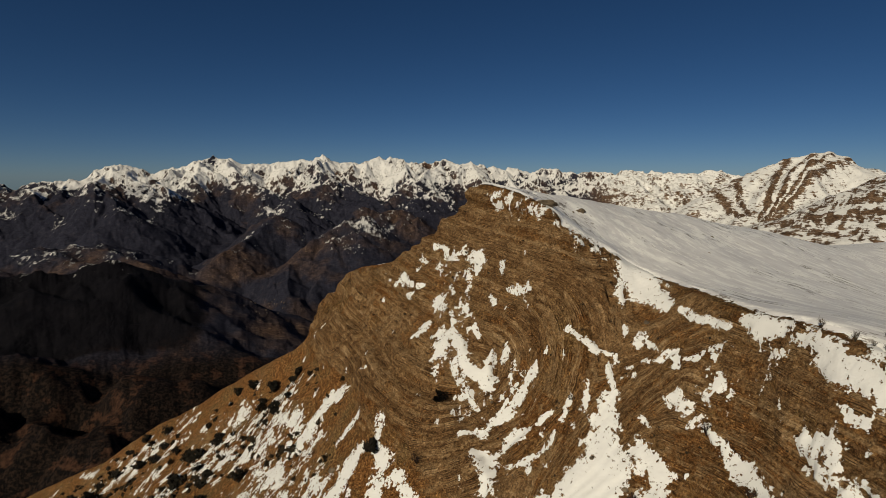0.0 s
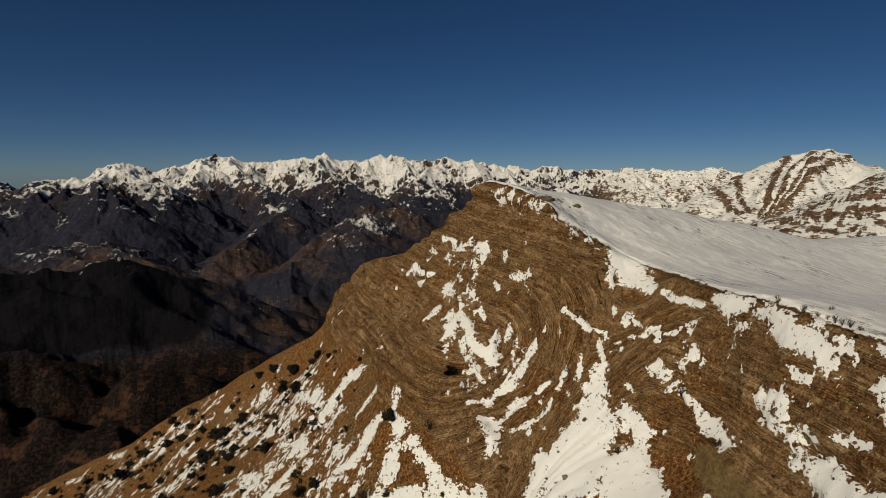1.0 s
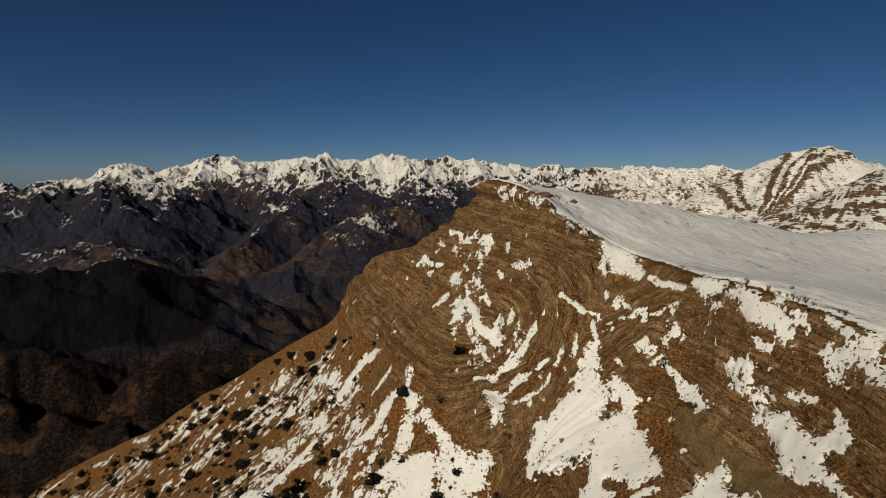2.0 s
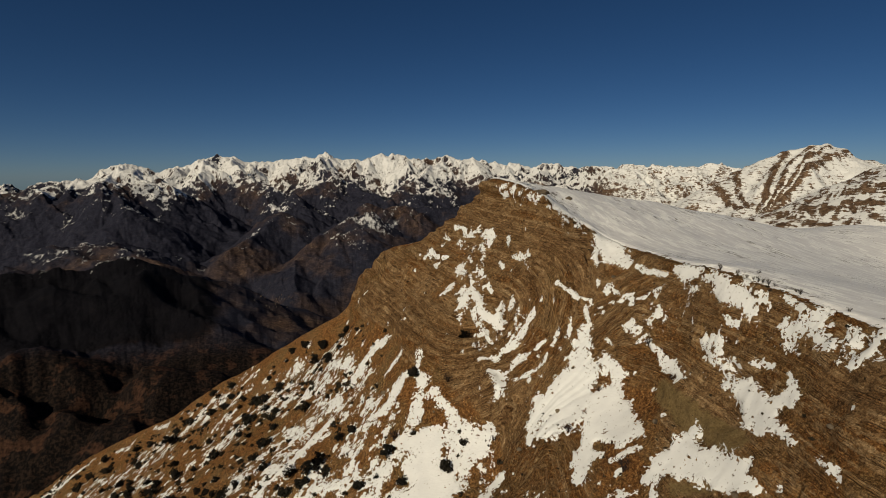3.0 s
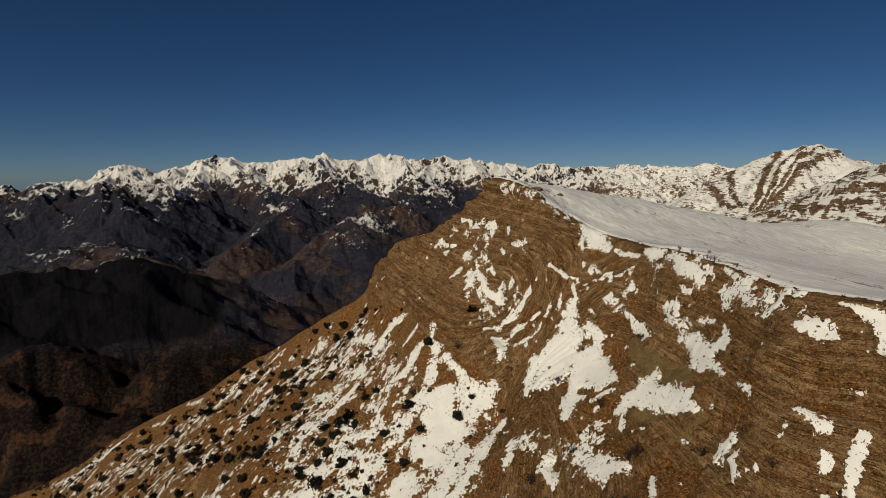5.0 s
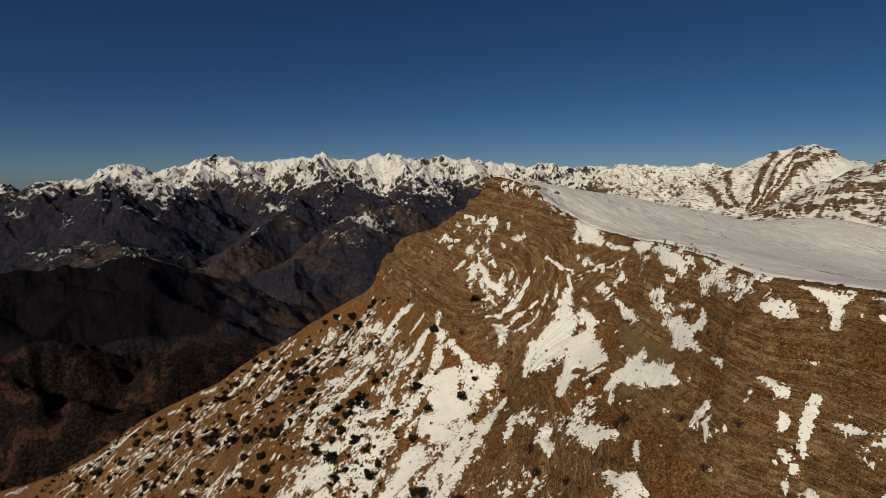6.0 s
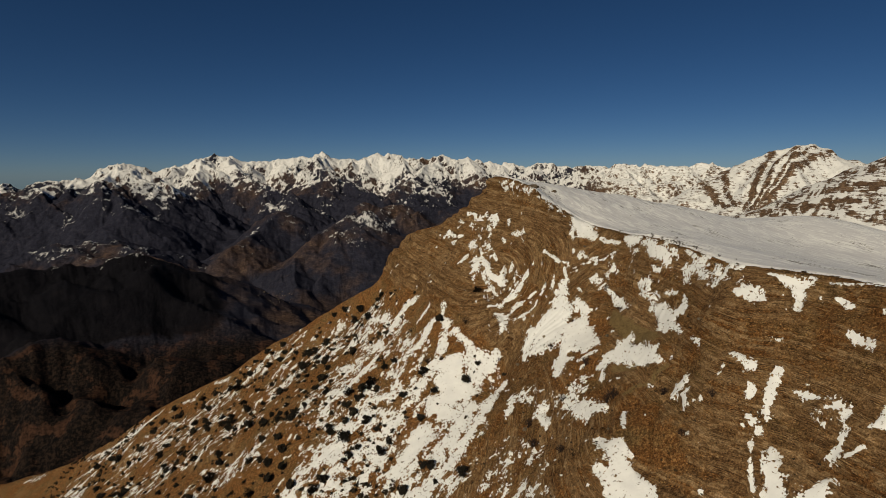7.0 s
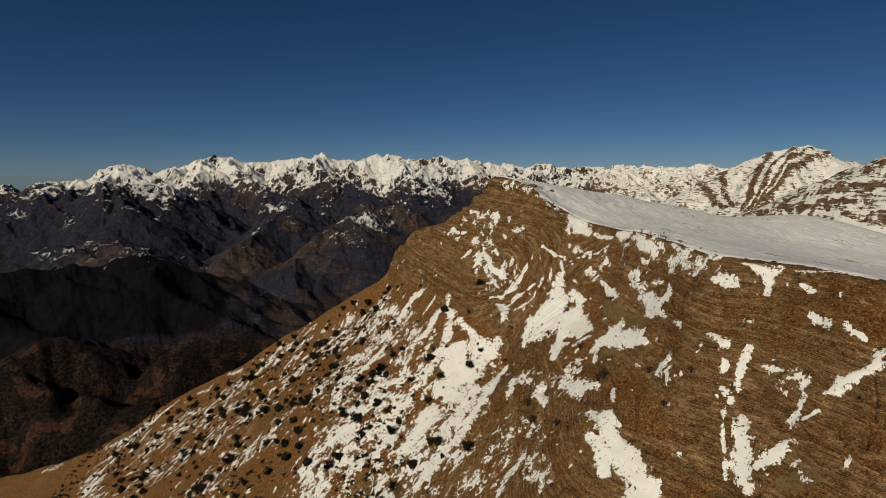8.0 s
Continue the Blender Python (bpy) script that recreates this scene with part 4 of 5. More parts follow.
cleft((36.4, 72.4, -34.8, 0.32), (36.5, 70.9, -36.1, 0.31))
cleft((3.2, 90.4, -46.8, 0.50), (3.9, 89.6, -47.4, 0.49))
clay((36.3, 61.9, -41.3, 2.43), (37.1, 51.3, -42.0, 2.93), (39.2, 41.6, -40.9, 2.44))
clay((30.7, 42.9, -49.2, 1.24), (34.8, 39.3, -46.0, 1.21))
clay((46.8, -9.4, -56.5, 2.04), (50.4, -11.4, -54.2, 1.99))

flecks(0.85, (-58, 147, -70, 9), (-67, 141, -78, 9), (-83, 133, -90, 7))
flecks(0.95, (-40, 134, -57, 7), (-43, 126, -64, 8), (-64, 138, -77, 7))
flecks(1.05, (-29, 113, -58, 6), (-40, 109, -68, 8), (-50, 107, -75, 8), (-53, 88, -83, 8))
flecks(1.1, (-28, 102, -61, 6), (-20, 91, -61, 6))
flecks(0.62, (-85, 161, -80, 9), (-123, 162, -110, 9), (-163, 157, -138, 10))
flecks(0.62, (-93, 123, -100, 8), (-122, 125, -120, 8), (-160, 135, -143, 9))
flecks(0.8, (-175, 186, -135, 7), (-205, 178, -158, 8), (-190, 150, -155, 8))
flecks(0.55, (-75, 95, -95, 10), (-105, 90, -118, 10))
flecks(0.95, (12, 115, -4, 2.2), (20, 105.5, -6.5, 2.4), (25, 104.5, -9, 2.0), (31, 103.5, -13, 2.0))
drift((39.5, 24.6, -44.0, 0.9), (38.0, 24.0, -46.0, 0.9), (36.2, 23.8, -48.0, 0.6))
drift((38.5, 21.5, -45.4, 0.5), (36.8, 18.9, -47.8, 0.6))
drift((46.2, 4.9, -49.7, 0.7), (44.8, 1.0, -53.5, 1.7), (42.5, -4.5, -58.0, 1.9))
drift((44.6, -4.4, -56.0, 1.3), (50.1, -4.5, -51.0, 0.9))
drift((28.4, 47.5, -50.1, 1.7), (31.6, 47.7, -47.6, 2.3), (34.2, 43.5, -46.1, 2.2), (36.2, 38.6, -44.6, 1.9), (37.8, 34.2, -43.3, 0.8))
drift((36.5, 50.4, -42.8, 1.0), (34.0, 48.0, -45.6, 1.4))
drift((18.4, 46.9, -58.1, 0.9), (19.8, 41.0, -58.2, 1.7), (21.7, 36.0, -57.2, 1.8), (25.1, 34.9, -54.7, 1.2))
drift((42.7, 54.5, -33.7, 1.1), (43.1, 45.2, -35.6, 2.2), (42.3, 40.2, -36.8, 1.9))
drift((51.4, 13.0, -38.2, 0.7), (49.4, 11.0, -41.5, 0.9), (47.5, 9.3, -44.9, 0.9))
drift((15.9, 77.1, -49.5, 2.3), (12.8, 72.9, -55.0, 2.2))
drift((23.0, 19.3, -56.8, 1.7), (23.4, 12.1, -60.0, 3.0), (25.3, 6.7, -62.2, 2.8), (26.5, 2.0, -64.4, 2.2))
flecks(0.75, (22, 40, -57, 4), (14, 50, -62, 4), (10, 60, -63, 4))
scoured((23.2, 60.0, -50.5, 1.0), (25.0, 57.6, -49.8, 1.0))
cleft((40.6, 29.8, -40.8, 0.4), (39.5, 28.9, -43.2, 0.5), (34.6, 25.2, -49.3, 0.45), (30.8, 19.6, -52.4, 0.4), (28.1, 12.3, -56.9, 0.3))
clay((30.0, 32.9, -51.4, 0.8), (38.2, 31.8, -43.8, 0.8))

# small left-over flecks anywhere on the face
left_over = random.Random(8)
for _ in range(330):
    x, y = left_over.uniform(-60, 76), left_over.uniform(-15, 135)
    if face(np.array([x]), np.array([y]))[0] > plateau(np.array([x]), np.array([y]))[0]:
        continue
    z, r = float(near_height(np.array([x]), np.array([y]))[0]), left_over.uniform(0.12, 0.42)
    drift((x, y, z, r), (x + left_over.uniform(-0.8, 0.8), y + left_over.uniform(-0.8, 0.8), z + left_over.uniform(-0.6, 0.6), r * 0.6))

for _ in range(420):
    x = left_over.uniform(-210, -25)
    y = 152 - 0.32 * (x + 38) - left_over.uniform(0, 120)
    z, r = float(near_height(np.array([x]), np.array([y]))[0]), left_over.uniform(0.3, 0.8)
    drift((x, y, z, r), (x + left_over.uniform(0, 1.6), y + left_over.uniform(0, 1.4), z + left_over.uniform(0, 1.0), r * 0.6))

edge = 0.5 * fbm(X + 0.3 * Z, Y + 0.3 * Z, 3.2, 4, 91, 0.6) + 0.4 * fbm(X, Y + Z, 8, 3, 92)
streak = 0.75 * fbm(0.62 * X - 0.78 * Y, (0.78 * X + 0.62 * Y) * 0.75 + 0.1 * Z, 5.5, 5, 95, 0.7) + 0.4 * fbm(X, 0.6 * Y, 4.0, 3, 94, 0.6) + 0.5 * fbm(X, Y, 1.5, 3, 96, 0.75)
thin = (streak - 0.66 + 0.8 * FLECK) * 1.3
thin = np.where(FLECK > 0.02, thin, -1)
on_top = face(X, Y) - Z
lie = np.maximum(LIE + np.where(LIE > -3, edge + 0.2, 0), thin)
crest = step(0.0, 4.5, on_top + 1.2 * fbm(X, Y, 6, 4, 97)) * 2 - 1
crest = np.minimum(crest, (back_slope(X, Y) - Z) * 0.5 + fbm(X, Y, 8, 3, 98))
scour = BARE + 0.4 * edge
lie = np.where(scour > -0.3, np.minimum(lie, -scour), lie)
crest = np.where(scour > -0.3, np.minimum(crest, -scour), crest)
cover = step(-0.2, 0.6, np.maximum(lie, crest))

# relief of the rock: beds that stand out by different amounts, ribs and hollows
layer_depth = np.random.RandomState(4).uniform(-1, 1, 4000)


def beds(height, thick, sharp):
    t = height / thick + 2000
    i = np.floor(t).astype(int)
    f = step(1 - sharp, 1, t - i)
    return layer_depth[i] * (1 - f) + layer_depth[i + 1] * f


across = 0.53 * X - 0.85 * Y
foot = np.interp(across, [-150, -135, -104, -82, -68, -50], [-43, -44, -46.5, -50, -55, -70])
slope_below = step(-2.0, 2.5, foot - Z + 1.5 * fbm(X, Y, 9, 3, 34)) * step(-46, -60, across)
rocky = step(0.5, 0.95, steep + 0.45 * fbm(X, Y, 20, 5, 13)) * (1 - slope_below)
broken = 0.6 + 0.4 * fbm(X, Y + Z, 14, 3, 19)
push = rocky * broken * (1.0 * beds(BED, 2.3, 0.22) + 0.65 * beds(BED + 40, 1.05, 0.3)) * (1 - 0.8 * cover)
push += rocky * (0.9 * fbm(X + 0.5 * Z, Y - 0.3 * Z, 11, 5, 23, 0.55)) * (1 - 0.6 * cover)
push += (0.15 + 0.85 * step(0.25, 0.6, steep)) * fbm(X, Y, 26, 5, 29) * 1.1 * (1 - 0.4 * cover)
push -= 1.3 * step(-0.4, 0.6, CRACK)
# the prow stands out as a cliff over the slope at its foot
PROW = np.full(X.shape, -9.0)
along(PROW, [(-35, 150, -43, 7), (-20, 121, -40, 7), (-8, 103, -39.5, 6.5), (6, 83, -53, 6)])
push += 1.7 * step(0.0, 2.2, PROW + 0.8 * fbm(X, Y + Z, 7, 3, 33)) * (0.8 + 0.3 * beds(BED, 1.6, 0.3))
GX, GY, GZ = X + NX * push, Y + NY * push, Z + NZ * push
ground, _ = sheet("ground", GX, GY, GZ, mats=[rock_mat])
attach(ground, "bed", BED)
attach(ground, "firm", rocky)
attach(ground, "clay", np.clip(CLAY * 0.4 + 0.4, -1, 1))
attach(ground, "grass", 0.54 - 0.30 * step(-0.5, 2.0, PROW) * (1 - slope_below) - 0.12 * step(-22, -12, Z) * rocky - 0.40 * (rocky - 0.5) + 0.25 * fbm(X, Y, 15, 3, 17))
tagged(ground, "brown folded rock face and grassy slope with patches of snow", "mountain", kind="structure")


def stand(x, y):
    """the ground's height under a place"""
    i, j = np.searchsorted(gx, x) - 1, np.searchsorted(gy, y) - 1
    a, b = (x - gx[i]) / (gx[i + 1] - gx[i]), (y - gy[j]) / (gy[j + 1] - gy[j])
    return float((GZ[j, i] * (1 - a) + GZ[j, i + 1] * a) * (1 - b) + (GZ[j + 1, i] * (1 - a) + GZ[j + 1, i + 1] * a) * b)


# ---- the far land ----
view = np.arange(-45, 45, 0.078)
round_about = np.concatenate([np.arange(-180, -45, 2.0), view, np.arange(45, 180.1, 2.0)])
reach = np.concatenate([260 * (1900 / 260) ** np.linspace(0, 1, 160)[:-1], np.linspace(1900, 3300, 115)[:-1], np.linspace(3300, 4600, 165), [4650, 4720, 4800, 4900]])
B, D = np.meshgrid(np.radians(round_about), reach)
FX, FY = np.sin(B) * D, np.cos(B) * D
FZ = land_height(FX, FY)
inside = (FX > -440) & (FX < 400) & (FY > -150) & (FY < 450)
near = near_height(FX, FY)
blend = step(0, 420, 60 * fbm(FX, FY, 160, 4, 21) + np.maximum(np.maximum(-440 - FX, FX - 400), np.maximum(-150 - FY, FY - 450)))
FZ = np.where(inside, near - 4, near * (1 - blend) + FZ * blend)
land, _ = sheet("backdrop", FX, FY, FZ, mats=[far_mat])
fall_out = np.gradient(FZ, reach, axis=0)
fall_side = np.gradient(FZ, np.radians(round_about), axis=1) / D
slope = np.hypot(fall_out, fall_side)
snowline = np.interp(D, [500, 1500, 2300, 2800, 3500, 4500], [-60, -120, -212, -110, -115, -135])
right = step(0.22, 0.36, np.sin(B)) * step(600, 1000, D)
px, py = 2600 * math.sin(radians(35)), 2600 * math.cos(radians(35))
turn, out = np.arctan2(FY - py, FX - px), np.hypot(FX - px, FY - py)
ribs = perlin(turn * 7 + 0.6 * fbm(FX, FY, 200, 3, 53), out / 700, 51) + 0.6 * perlin(turn * 17, out / 500, 52)
bands = perlin(FZ / 8 + 0.025 * out + fbm(FX, FY, 150, 3, 54), turn * 3, 55)
away_sun = (np.gradient(FZ, reach, axis=0) * np.cos(B - radians(SUN_BEARING)) - fall_side * np.sin(B - radians(SUN_BEARING)))
lies = 0.46 + (FZ - snowline + (60 + 90 * step(2900, 3400, D)) * fbm(FX, FY, 330, 6, 57, 0.65)) / 230 - 0.5 * step(0.8, 1.4, slope) - 0.22 * (ridged(FX, FY, 165, 4, 58, 0.6) - 0.8) + 0.25 * np.clip(away_sun, -0.5, 0.8)
lies_right = 0.86 - 0.95 * gullies(FX, FY) + 0.3 * ribs + 0.22 * bands + (FZ + 60) / 700 - 0.5 * step(0.9, 1.3, slope)
close = step(2100, 1800, D)
lies_close = 0.47 + 0.9 * fbm((FX + FY) / 3, FZ * 3 + 0.2 * (FX - FY), 26, 4, 59, 0.65) - 0.5 * step(1150, 1500, FX) * step(-60, 30, FZ)
lies_right = lies_right * (1 - close) + lies_close * close
for bearing, half in ((-23.0, 0.9), (-12.3, 0.8), (-5.6, 0.5), (-14.6, 0.4), (19.6, 0.5)):
    lies = lies - 0.55 * np.exp(-((np.degrees(B) - bearing) / half) ** 2) * step(60, 115, FZ) * step(3700, 4000, D)
lies = np.where(D < 2550, np.minimum(lies, 0.42 + 0.2 * fbm(FX, FY, 60, 4, 48)) - 0.35 * step(-0.61, -0.64, np.sin(B)), np.where(D < 3050, np.minimum(lies, 0.36 + 0.3 * fbm(FX, FY, 70, 4, 49)), lies))
high_up = step(-130, 30, FZ - snowline) * step(2950, 3300, D)
attach(land, "snow", np.clip(lies, -0.6, 0.85) * (1 - right) + np.clip(lies_right, 0.0, 0.85) * right)
attach(land, "layered", right)
# where the hill's shadow is painted over the forest
attach(land, "shaded_pine", 1.1 * step(2000, 1650, D) * step(1030, 1150, D) * step(-0.34, -0.48, np.sin(B)) - 0.1)
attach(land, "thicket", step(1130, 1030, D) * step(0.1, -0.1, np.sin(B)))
# drops far out, which lets the haze-tinted forest colour take over
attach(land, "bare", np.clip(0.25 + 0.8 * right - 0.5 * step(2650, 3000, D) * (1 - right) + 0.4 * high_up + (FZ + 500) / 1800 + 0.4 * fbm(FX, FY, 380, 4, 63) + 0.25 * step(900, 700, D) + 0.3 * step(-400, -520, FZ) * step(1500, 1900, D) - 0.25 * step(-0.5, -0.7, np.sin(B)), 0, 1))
tagged(land, "snow-capped mountain ranges above forested valleys, shade and haze in their colours", "mountains", kind="structure")


# ---- houses on the valley floor ----
homes = bmesh.new()
home_rnd = random.Random(5)
for k in range(30):
    bearing, up = home_rnd.uniform(-20.6, -16.6), home_rnd.uniform(-15.2, -12.4)
    col = int(np.argmin(np.abs(round_about - bearing)))
    met = np.nonzero((FZ[:, col] > D[:, col] * math.tan(radians(up))) & (reach > 500))[0]
    if not len(met) or reach[met[0]] < 1350:
        continue
    row = met[0]
    at, turn_by, w = Vector((FX[row, col], FY[row, col], FZ[row, col])), home_rnd.uniform(0, 3), home_rnd.uniform(0.9, 1.6)
    rot = Matrix.Translation(at) @ Matrix.Rotation(turn_by, 4, "Z")
    v = [homes.verts.new(rot @ Vector(c)) for c in ((-w, -w, -2), (w, -w, -2), (w, w, -2), (-w, w, -2), (-w, -w, 2), (w, -w, 2), (w, w, 2), (-w, w, 2), (-w, 0, 3), (w, 0, 3))]
    for f in ((0, 1, 5, 4), (1, 2, 6, 9, 5), (2, 3, 7, 6), (3, 0, 4, 8, 7), (4, 5, 9, 8), (6, 7, 8, 9)):
        homes.faces.new([v[n] for n in f])
home_mesh = bpy.data.meshes.new("village_houses")
homes.to_mesh(home_mesh)
homes.free()


# ---- snow ----
def snow_sheet(name, field, cells, mat, thick=0.5, most=0.3):
    t = np.clip(0.05 + field * thick, 0.03, most)
    ob, used = sheet(name, GX + NX * t, GY + NY * t, GZ + NZ * t, keep=cells, mats=[mat])
    attach(ob, "lie", field.ravel()[used])
    return ob


def cells_of(field, low):
    return np.maximum(np.maximum(field[:-1, :-1], field[1:, 1:]), np.maximum(field[:-1, 1:], field[1:, :-1])) > low


top_cells = cells_of(crest, -0.9)
swept = fbm((0.53 * X + 0.85 * Y) * 0.25, 0.85 * X - 0.53 * Y, 3.0, 3, 71) * 0.04 + fbm((0.53 * X + 0.85 * Y) * 0.3, 0.85 * X - 0.53 * Y, 14, 3, 72) * 0.2
snow_field = snow_sheet("snow_field", np.where(crest > 0.2, crest + swept * 2, crest), top_cells, packed_mat, 0.5, 0.8)
tagged(snow_field, "wind-packed snow field on the sloping plateau", "snow", kind="structure")

patch_cells = cells_of(lie, -0.75) & ~cells_of(crest, 0.9)
todo = {(int(j), int(i)) for j, i in zip(*np.nonzero(patch_cells))}
groups = []
while todo:
    start = min(todo)
    todo.discard(start)
    heap, members = [start], [start]
    while heap:
        j, i = heap.pop()
        for c in ((j + 1, i), (j - 1, i), (j, i + 1), (j, i - 1)):
            if c in todo:
                todo.discard(c)
                heap.append(c)
                members.append(c)
    groups.append(members)
groups.sort(key=lambda g: (-len(g), g[0]))
small = np.zeros(patch_cells.shape, bool)
for n, members in enumerate(groups):
    js, its = np.array(members).T
    if n < 90 and len(members) > 60:
        own = np.zeros(patch_cells.shape, bool)
        own[js, its] = True
        ob = snow_sheet("snow_patch", lie, own, snow_mat)
        size = "broad" if len(members) > 2500 else "small" if len(members) < 250 else "narrow"
        tagged(ob, size + " ragged patch of old snow on the brown slope", "snow", "snow patches on the face")
    else:
        small[js, its] = True
tagged(snow_sheet("snow_flecks", lie, small, snow_mat), "small scattered flecks of snow on rock ledges", "snow", kind="stuff")


# ---- shrubs and stones ----
def part(name, bm, material, parent, label=""):
    me = bpy.data.meshes.new(name)
    bm.to_mesh(me)
    bm.free()
    me.materials.append(material)
    ob = new(name, me)
    ob.parent = parent
    return tagged(ob, label)


def plain(name, dark, light, scale, rough=0.9):
    m = Nodes(name)
    p = m.place()
    info = m.tree.nodes.new("ShaderNodeObjectInfo").outputs["Random"]
    n = m.maths("ADD", m.noise(p, scale, 6, 0.65), m.maths("MULTIPLY", m.maths("SUBTRACT", info, 0.5), 0.25))
    return m.finish(m.ramp(n, (0.3, dark), (0.7, light)), rough, 0.2)


leaf_mat = plain("shrub_leaves", (0.006, 0.006, 0.005), (0.026, 0.021, 0.014), 2.0)
twig_mat = plain("shrub_twigs", (0.03, 0.022, 0.015), (0.09, 0.068, 0.045), 3.0)
stone_mat = plain("grey_stone", (0.06, 0.045, 0.032), (0.22, 0.17, 0.12), 1.2)


home_mesh.materials.append(plain("pale_plaster", (0.05, 0.04, 0.033), (0.19, 0.15, 0.12), 0.05))
tagged(new("village_houses", home_mesh), "tiny pale houses scattered over the valley floor", "houses", kind="stuff")


def stick(bm, a, b, ra, rb):
    """a tapered stick with three sides"""
    way = (b - a).normalized()
    side = way.orthogonal().normalized()
    other = way.cross(side)
    rings = []
    for c, r in ((a, ra), (b, rb)):
        rings.append([bm.verts.new(c + (side * math.cos(k * 2.094) + other * math.sin(k * 2.094)) * r) for k in range(3)])
    for k in range(3):
        bm.faces.new((rings[0][k], rings[0][(k + 1) % 3], rings[1][(k + 1) % 3], rings[1][k]))


def build_shrub(seed, leafy):
    rnd = random.Random(seed)
    base = new("shrub")
    stems, crown = bmesh.new(), bmesh.new()
    lobes = []
    for k in range(7):
        a = k * 0.9 + rnd.uniform(-0.3, 0.3)
        tip = Vector((math.cos(a) * rnd.uniform(0.2, 0.8), math.sin(a) * rnd.uniform(0.2, 0.8), rnd.uniform(0.4, 1.5)))
        mid = tip * 0.5 + Vector((rnd.uniform(-0.15, 0.15), rnd.uniform(-0.15, 0.15), 0.15))
        stick(stems, Vector((0, 0, -0.4)), mid, 0.07, 0.045)
        stick(stems, mid, tip, 0.045, 0.015)
        lobes.append((tip, rnd.uniform(0.35, 0.7)))
        if not leafy:
            for _ in range(14):
                start = mid.lerp(tip, rnd.uniform(0, 1))
                stick(crown, start, start + Vector((rnd.gauss(0, 0.35), rnd.gauss(0, 0.35), rnd.uniform(0.1, 0.7))), 0.022, 0.006)
    if leafy:
        for tip, r in lobes:
            for _ in range(60):
                d = Vector((rnd.gauss(0, 1), rnd.gauss(0, 1), rnd.gauss(0, 0.8))).normalized() * r * rnd.uniform(0.45, 1.1)
                c = tip + d
                c.z = max(c.z, 0.05)
                u = Vector((rnd.gauss(0, 1), rnd.gauss(0, 1), rnd.gauss(0, 1))).normalized()
                v = u.orthogonal().normalized()
                s = rnd.uniform(0.12, 0.26)
                q = [crown.verts.new(c + u * s), crown.verts.new(c + v * s * 0.7 + u * 0.2 * s), crown.verts.new(c - u * s), crown.verts.new(c - v * s * 0.7)]
                crown.faces.new(q)
    part("stem", stems, twig_mat, base)
    part("crown", crown, leaf_mat if leafy else twig_mat, base)
    return base


shrubs = [tagged(build_shrub(s, True), "low dark evergreen shrub rooted in the dry grass slope", "shrub", "shrubs on the slope") for s in (1, 2, 3, 4)]
bare_shrub = tagged(build_shrub(9, False), "leafless grey-brown shrub at the edge of the snow field", "shrub", "bare shrubs on the rim")
places = [(-116.8, 141.3), (-109.0, 139.4), (-80.2, 108.1), (-88.8, 115.9), (-140.0, 143.9), (-159.2, 162.1), (-125.6, 133.5), (-96.9, 95.8), (-95.4, 102.2), (-74.7, 74.6), (-151.0, 133.3), (-140.0, 149.3), (-101.9, 91.6), (-69.9, 91.8), (-59.3, 68.2), (-51.6, 62.7), (-93.7, 158.2), (-87.1, 155.0), (-108.6, 156.8), (-72.8, 138.5), (-42.5, 83.4), (-43.9, 75.5), (-64.4, 77.3), (-42.8, 133.2), (-191.1, 176.7), (-144.0, 171.3), (-128.5, 164.1), (-38.7, 132.2), (-18.9, 83.9), (-5.3, 77.0), (-33.0, 96.0), (-37.5, 91.4), (-39.8, 90.7)]
pick = random.Random(12)
tries = 0
extra = [(pick.uniform(-48, 0), pick.uniform(45, 98)) for _ in range(26)]
places += extra
while len(places) < 300 and tries < 6000:
    tries += 1
    x, y = pick.uniform(-185, -22), pick.uniform(15, 186)
    spur = 154 - 0.32 * (x + 38)
    if y > spur - 3 or y < spur - 135 or pick.random() > 0.25 + 0.75 * step(-0.2, 0.35, float(fbm(np.array([x]), np.array([y]), 26, 3, 44)[0])) or pick.random() < step(-70, -20, x) * 0.75:
        continue
    places.append((x, y))
for n, (x, y) in enumerate(places):
    s = pick.uniform(0.7, 1.6) if n > 32 else pick.uniform(1.3, 1.9)
    m = pose(x, y, stand(x, y), 0, 0, pick.uniform(0, 360)) @ Matrix.Diagonal((s, s, s * pick.uniform(0.8, 1.15), 1))
    if n < 4:
        shrubs[n].matrix_basis = m
    else:
        copy = copy_thing(shrubs[n % 4], m)
        copy.matrix_basis = m
rim_places = [(48.7, 62.5), (49.4, 60.6), (50.0, 59.6), (50.4, 58.6), (50.7, 57.7), (51.2, 57.0), (51.6, 55.8), (53.2, 51.4), (53.0, 52.4), (47.8, 67.0), (54.2, 42.0), (56.5, 38.5), (53.0, 63.0)]
for n, (x, y) in enumerate(rim_places):
    s = pick.uniform(0.35, 0.65)
    m = pose(x, y, stand(x, y) + 0.2, 0, 0, pick.uniform(0, 360)) @ Matrix.Diagonal((s, s, s, 1))
    if n == 0:
        bare_shrub.matrix_basis = m
    else:
        copy_thing(bare_shrub, m).matrix_basis = m

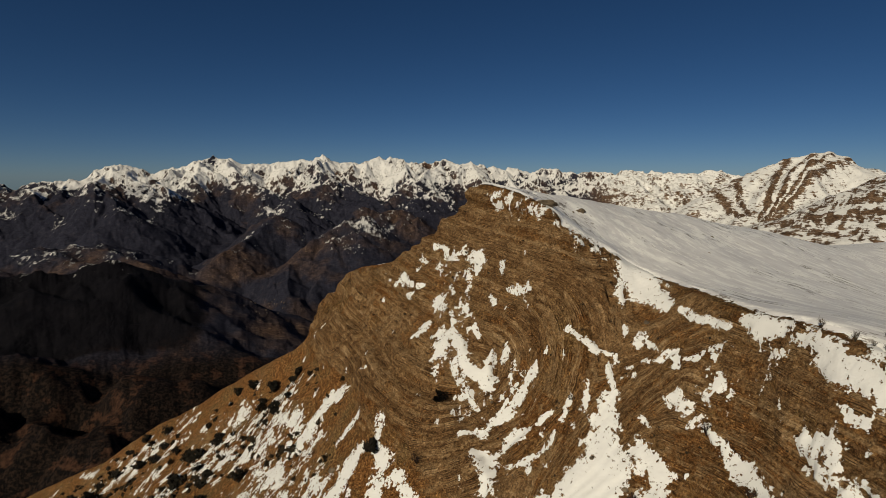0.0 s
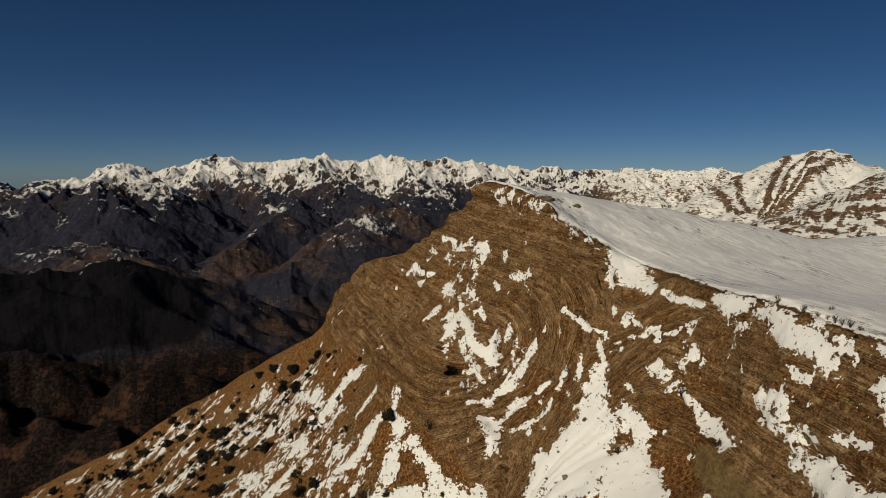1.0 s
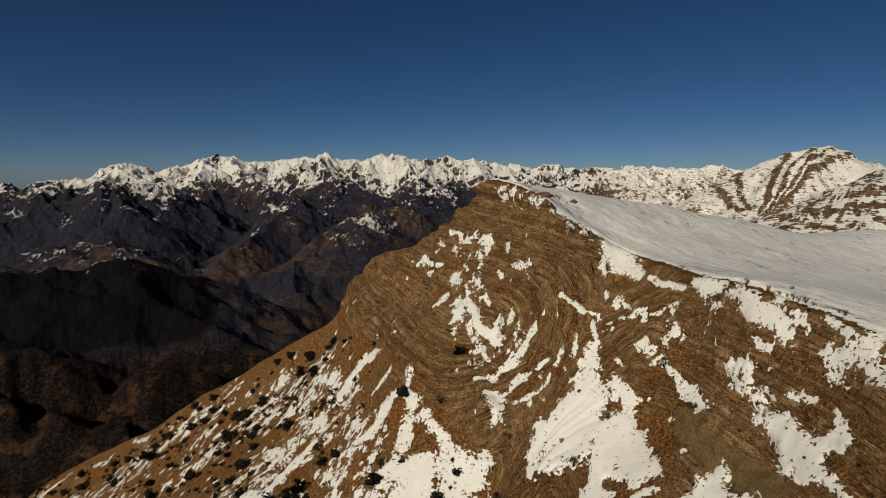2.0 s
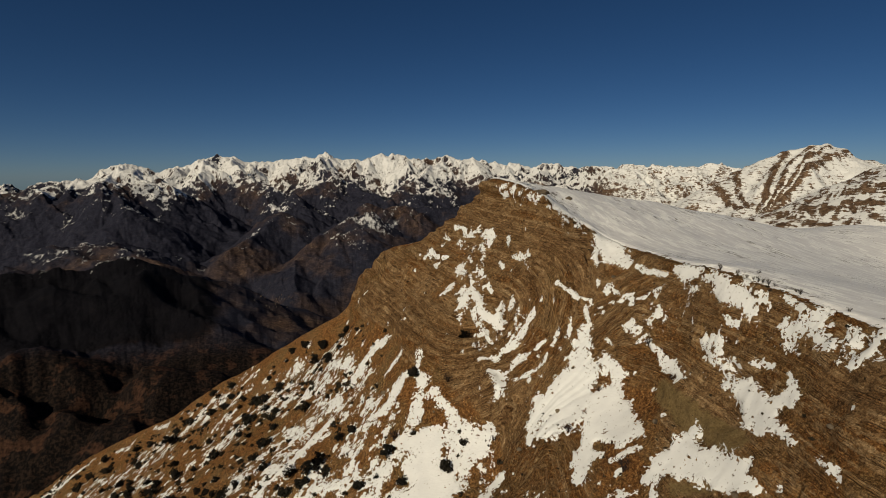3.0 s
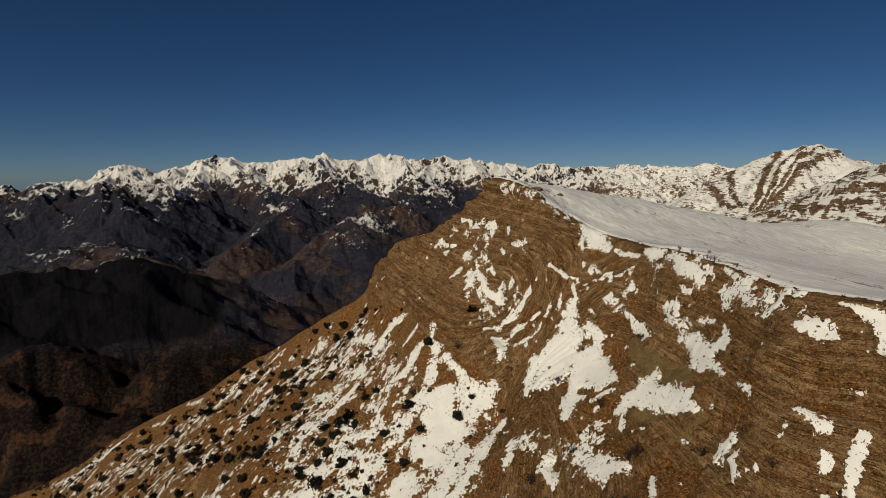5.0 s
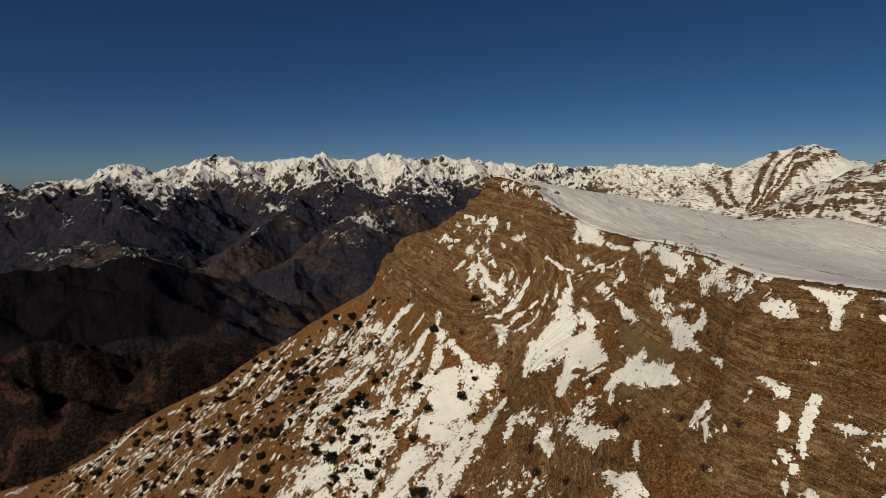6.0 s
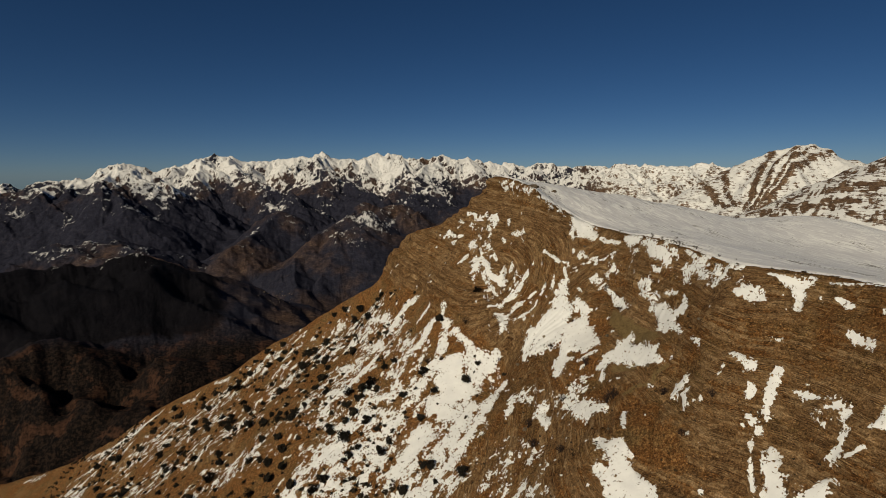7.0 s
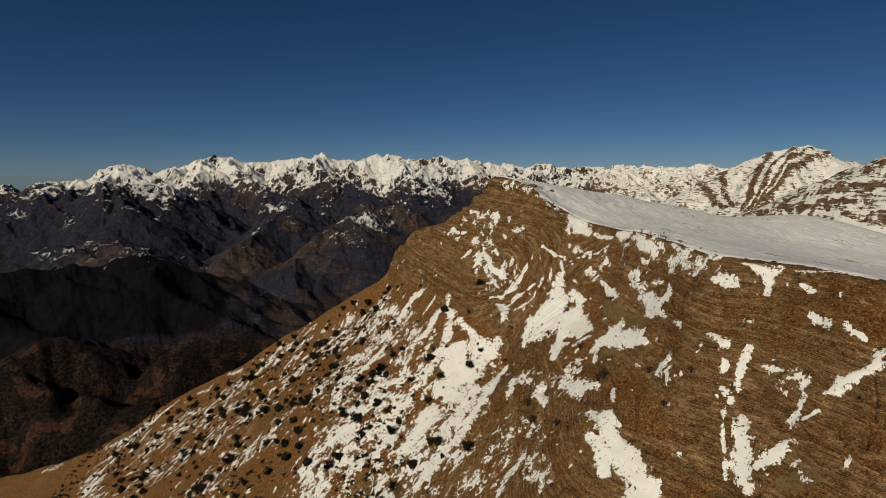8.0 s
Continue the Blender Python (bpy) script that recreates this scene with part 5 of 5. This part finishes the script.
twig_dark = plain("dark_twigs", (0.012, 0.007, 0.006), (0.045, 0.028, 0.022), 3.0)
bush = tagged(build_shrub(21, False), "dark leafless bush in a hollow of the rock face", "shrub", "bushes on the face")
for o in bush.children:
    o.data.materials[0] = twig_dark
for n, (x, y, s) in enumerate([(27.4, 34.3, 2.2), (26.3, 35.6, 1.6), (25.6, 51.8, 1.9), (9.7, 47.1, 1.8), (9.5, 38.8, 1.9), (14.3, 29.9, 1.7), (18.3, 46.1, 1.6), (36.0, 27.1, 1.3), (41.0, 15.8, 1.3), (34.1, 13.6, 1.4),
                               (26.5, 70.8, 1.0), (36.7, 72.0, 1.2), (37.6, 61.9, 1.2), (-4.6, 91.1, 1.5), (-17.3, 86.0, 2.0), (19.4, 66.7, 1.3), (21.3, 86.2, 1.0)]):
    m = pose(x, y, stand(x, y), 0, 0, pick.uniform(0, 360)) @ Matrix.Diagonal((s, s, s * 0.8, 1))
    if n == 0:
        bush.matrix_basis = m
    else:
        copy_thing(bush, m).matrix_basis = m

# low tufts and dwarf shrubs that nobody could count, thick on the grassy slope and thin on the face
tuft_rnd = np.random.RandomState(77)


def thicken(count, low, high, sizes, where):
    x, y = tuft_rnd.uniform(low[0], high[0], count), tuft_rnd.uniform(low[1], high[1], count)
    i, j = np.clip(np.searchsorted(gx, x) - 1, 0, len(gx) - 2), np.clip(np.searchsorted(gy, y) - 1, 0, len(gy) - 2)
    keep = where(x, y, i, j)
    x, y, i, j = x[keep], y[keep], i[keep], j[keep]
    a, b = (x - gx[i]) / (gx[i + 1] - gx[i]), (y - gy[j]) / (gy[j + 1] - gy[j])
    z = (GZ[j, i] * (1 - a) + GZ[j, i + 1] * a) * (1 - b) + (GZ[j + 1, i] * (1 - a) + GZ[j + 1, i + 1] * a) * b
    return np.stack([x, y, z, tuft_rnd.uniform(sizes[0], sizes[1], len(x)) ** 1.5], 1)


def on_slope(x, y, i, j):
    thick = fbm(x, y, 24, 4, 45) + 0.4 * fbm(x, y, 6, 3, 46)
    return (slope_below[j, i] > 0.5) & (tuft_rnd.uniform(0, 1, len(x)) < 0.12 + 0.75 * step(-0.1, 0.45, thick)) & (y < 150 - 0.32 * (x + 38))


spots = np.concatenate([thicken(9000, (-235, 5), (15, 215), (0.5, 1.3), on_slope),
                        thicken(900, (-25, -15), (75, 130), (0.3, 0.62), lambda x, y, i, j: (slope_below[j, i] < 0.5) & (crest[j, i] < -0.5))])
blades = 12
at = np.repeat(spots[:, :3], blades, 0)
size = np.repeat(spots[:, 3], blades)[:, None]
way = tuft_rnd.normal(0, 1, at.shape)
way /= np.linalg.norm(way, axis=1)[:, None]
mid_at = at + size * (way * tuft_rnd.uniform(0.3, 1.0, (len(at), 1)) * (0.8, 0.8, 0.45) + (0, 0, 0.35))
long_way = tuft_rnd.normal(0, 1, at.shape)
long_way /= np.linalg.norm(long_way, axis=1)[:, None]
side_way = np.cross(long_way, way)
side_way /= np.linalg.norm(side_way, axis=1)[:, None] + 1e-6
corners = np.stack([mid_at + size * 0.5 * long_way, mid_at + size * 0.3 * side_way, mid_at - size * 0.5 * long_way, mid_at - size * 0.3 * side_way], 1).reshape(-1, 3)
tuft_mesh = bpy.data.meshes.new("dwarf_shrubs")
tuft_mesh.from_pydata(corners.tolist(), [], np.arange(len(corners)).reshape(-1, 4).tolist())
tuft_mesh.materials.append(plain("dwarf_shrub_leaves", (0.007, 0.006, 0.004), (0.035, 0.026, 0.015), 1.2))
tagged(new("dwarf_shrubs", tuft_mesh), "dark dwarf shrubs and tufts scattered over the dry slope", "shrubs", kind="stuff")


def boulder(x, y, wide, deep, high, seed, label, group="boulders on the summit"):
    bm = bmesh.new()
    bmesh.ops.create_icosphere(bm, subdivisions=4 if wide > 0.75 else 2, radius=1)
    for v in bm.verts:
        k = 1 + 0.35 * noise.fractal(v.co * 1.3 + Vector((seed * 7, 0, 0)), 0.8, 2.0, 4)
        v.co = Vector((v.co.x * wide * k, v.co.y * deep * k, round(v.co.z * 5 + 0.3 * k) / 5 * high * 0.5 + v.co.z * high * 0.5 * k))
    me = bpy.data.meshes.new("boulder")
    bm.to_mesh(me)
    bm.free()
    me.materials.append(stone_mat)
    ob = new("boulder", me)
    ob.matrix_basis = pose(x, y, stand(x, y) + high * 0.25, 0, 0, seed * 50)
    tagged(ob, label, "rock", group)


pebbles = random.Random(31)
for k in range(46):
    x, y = (pebbles.uniform(-60, 0), pebbles.uniform(45, 110)) if k < 16 else (pebbles.uniform(5, 45), pebbles.uniform(15, 95)) if k < 34 else (pebbles.uniform(35, 110), pebbles.uniform(100, 165))
    s = pebbles.uniform(0.25, 0.6)
    boulder(x, y, s * pebbles.uniform(1, 1.5), s, s * 0.8, 10 + k, "small grey-brown stone lying loose on the mountainside", "loose stones")
boulder(31, 122, 1.5, 1.0, 1.0, 1, "grey-brown boulder standing in the snow field")
boulder(28.5, 120, 0.9, 0.7, 0.6, 2, "grey-brown boulder standing in the snow field")
boulder(20, 107, 2.6, 1.0, 0.9, 3, "flat brown slab of rock at the summit edge")
boulder(72, 145, 0.8, 0.6, 0.7, 4, "small dark boulder in the wind-packed snow")
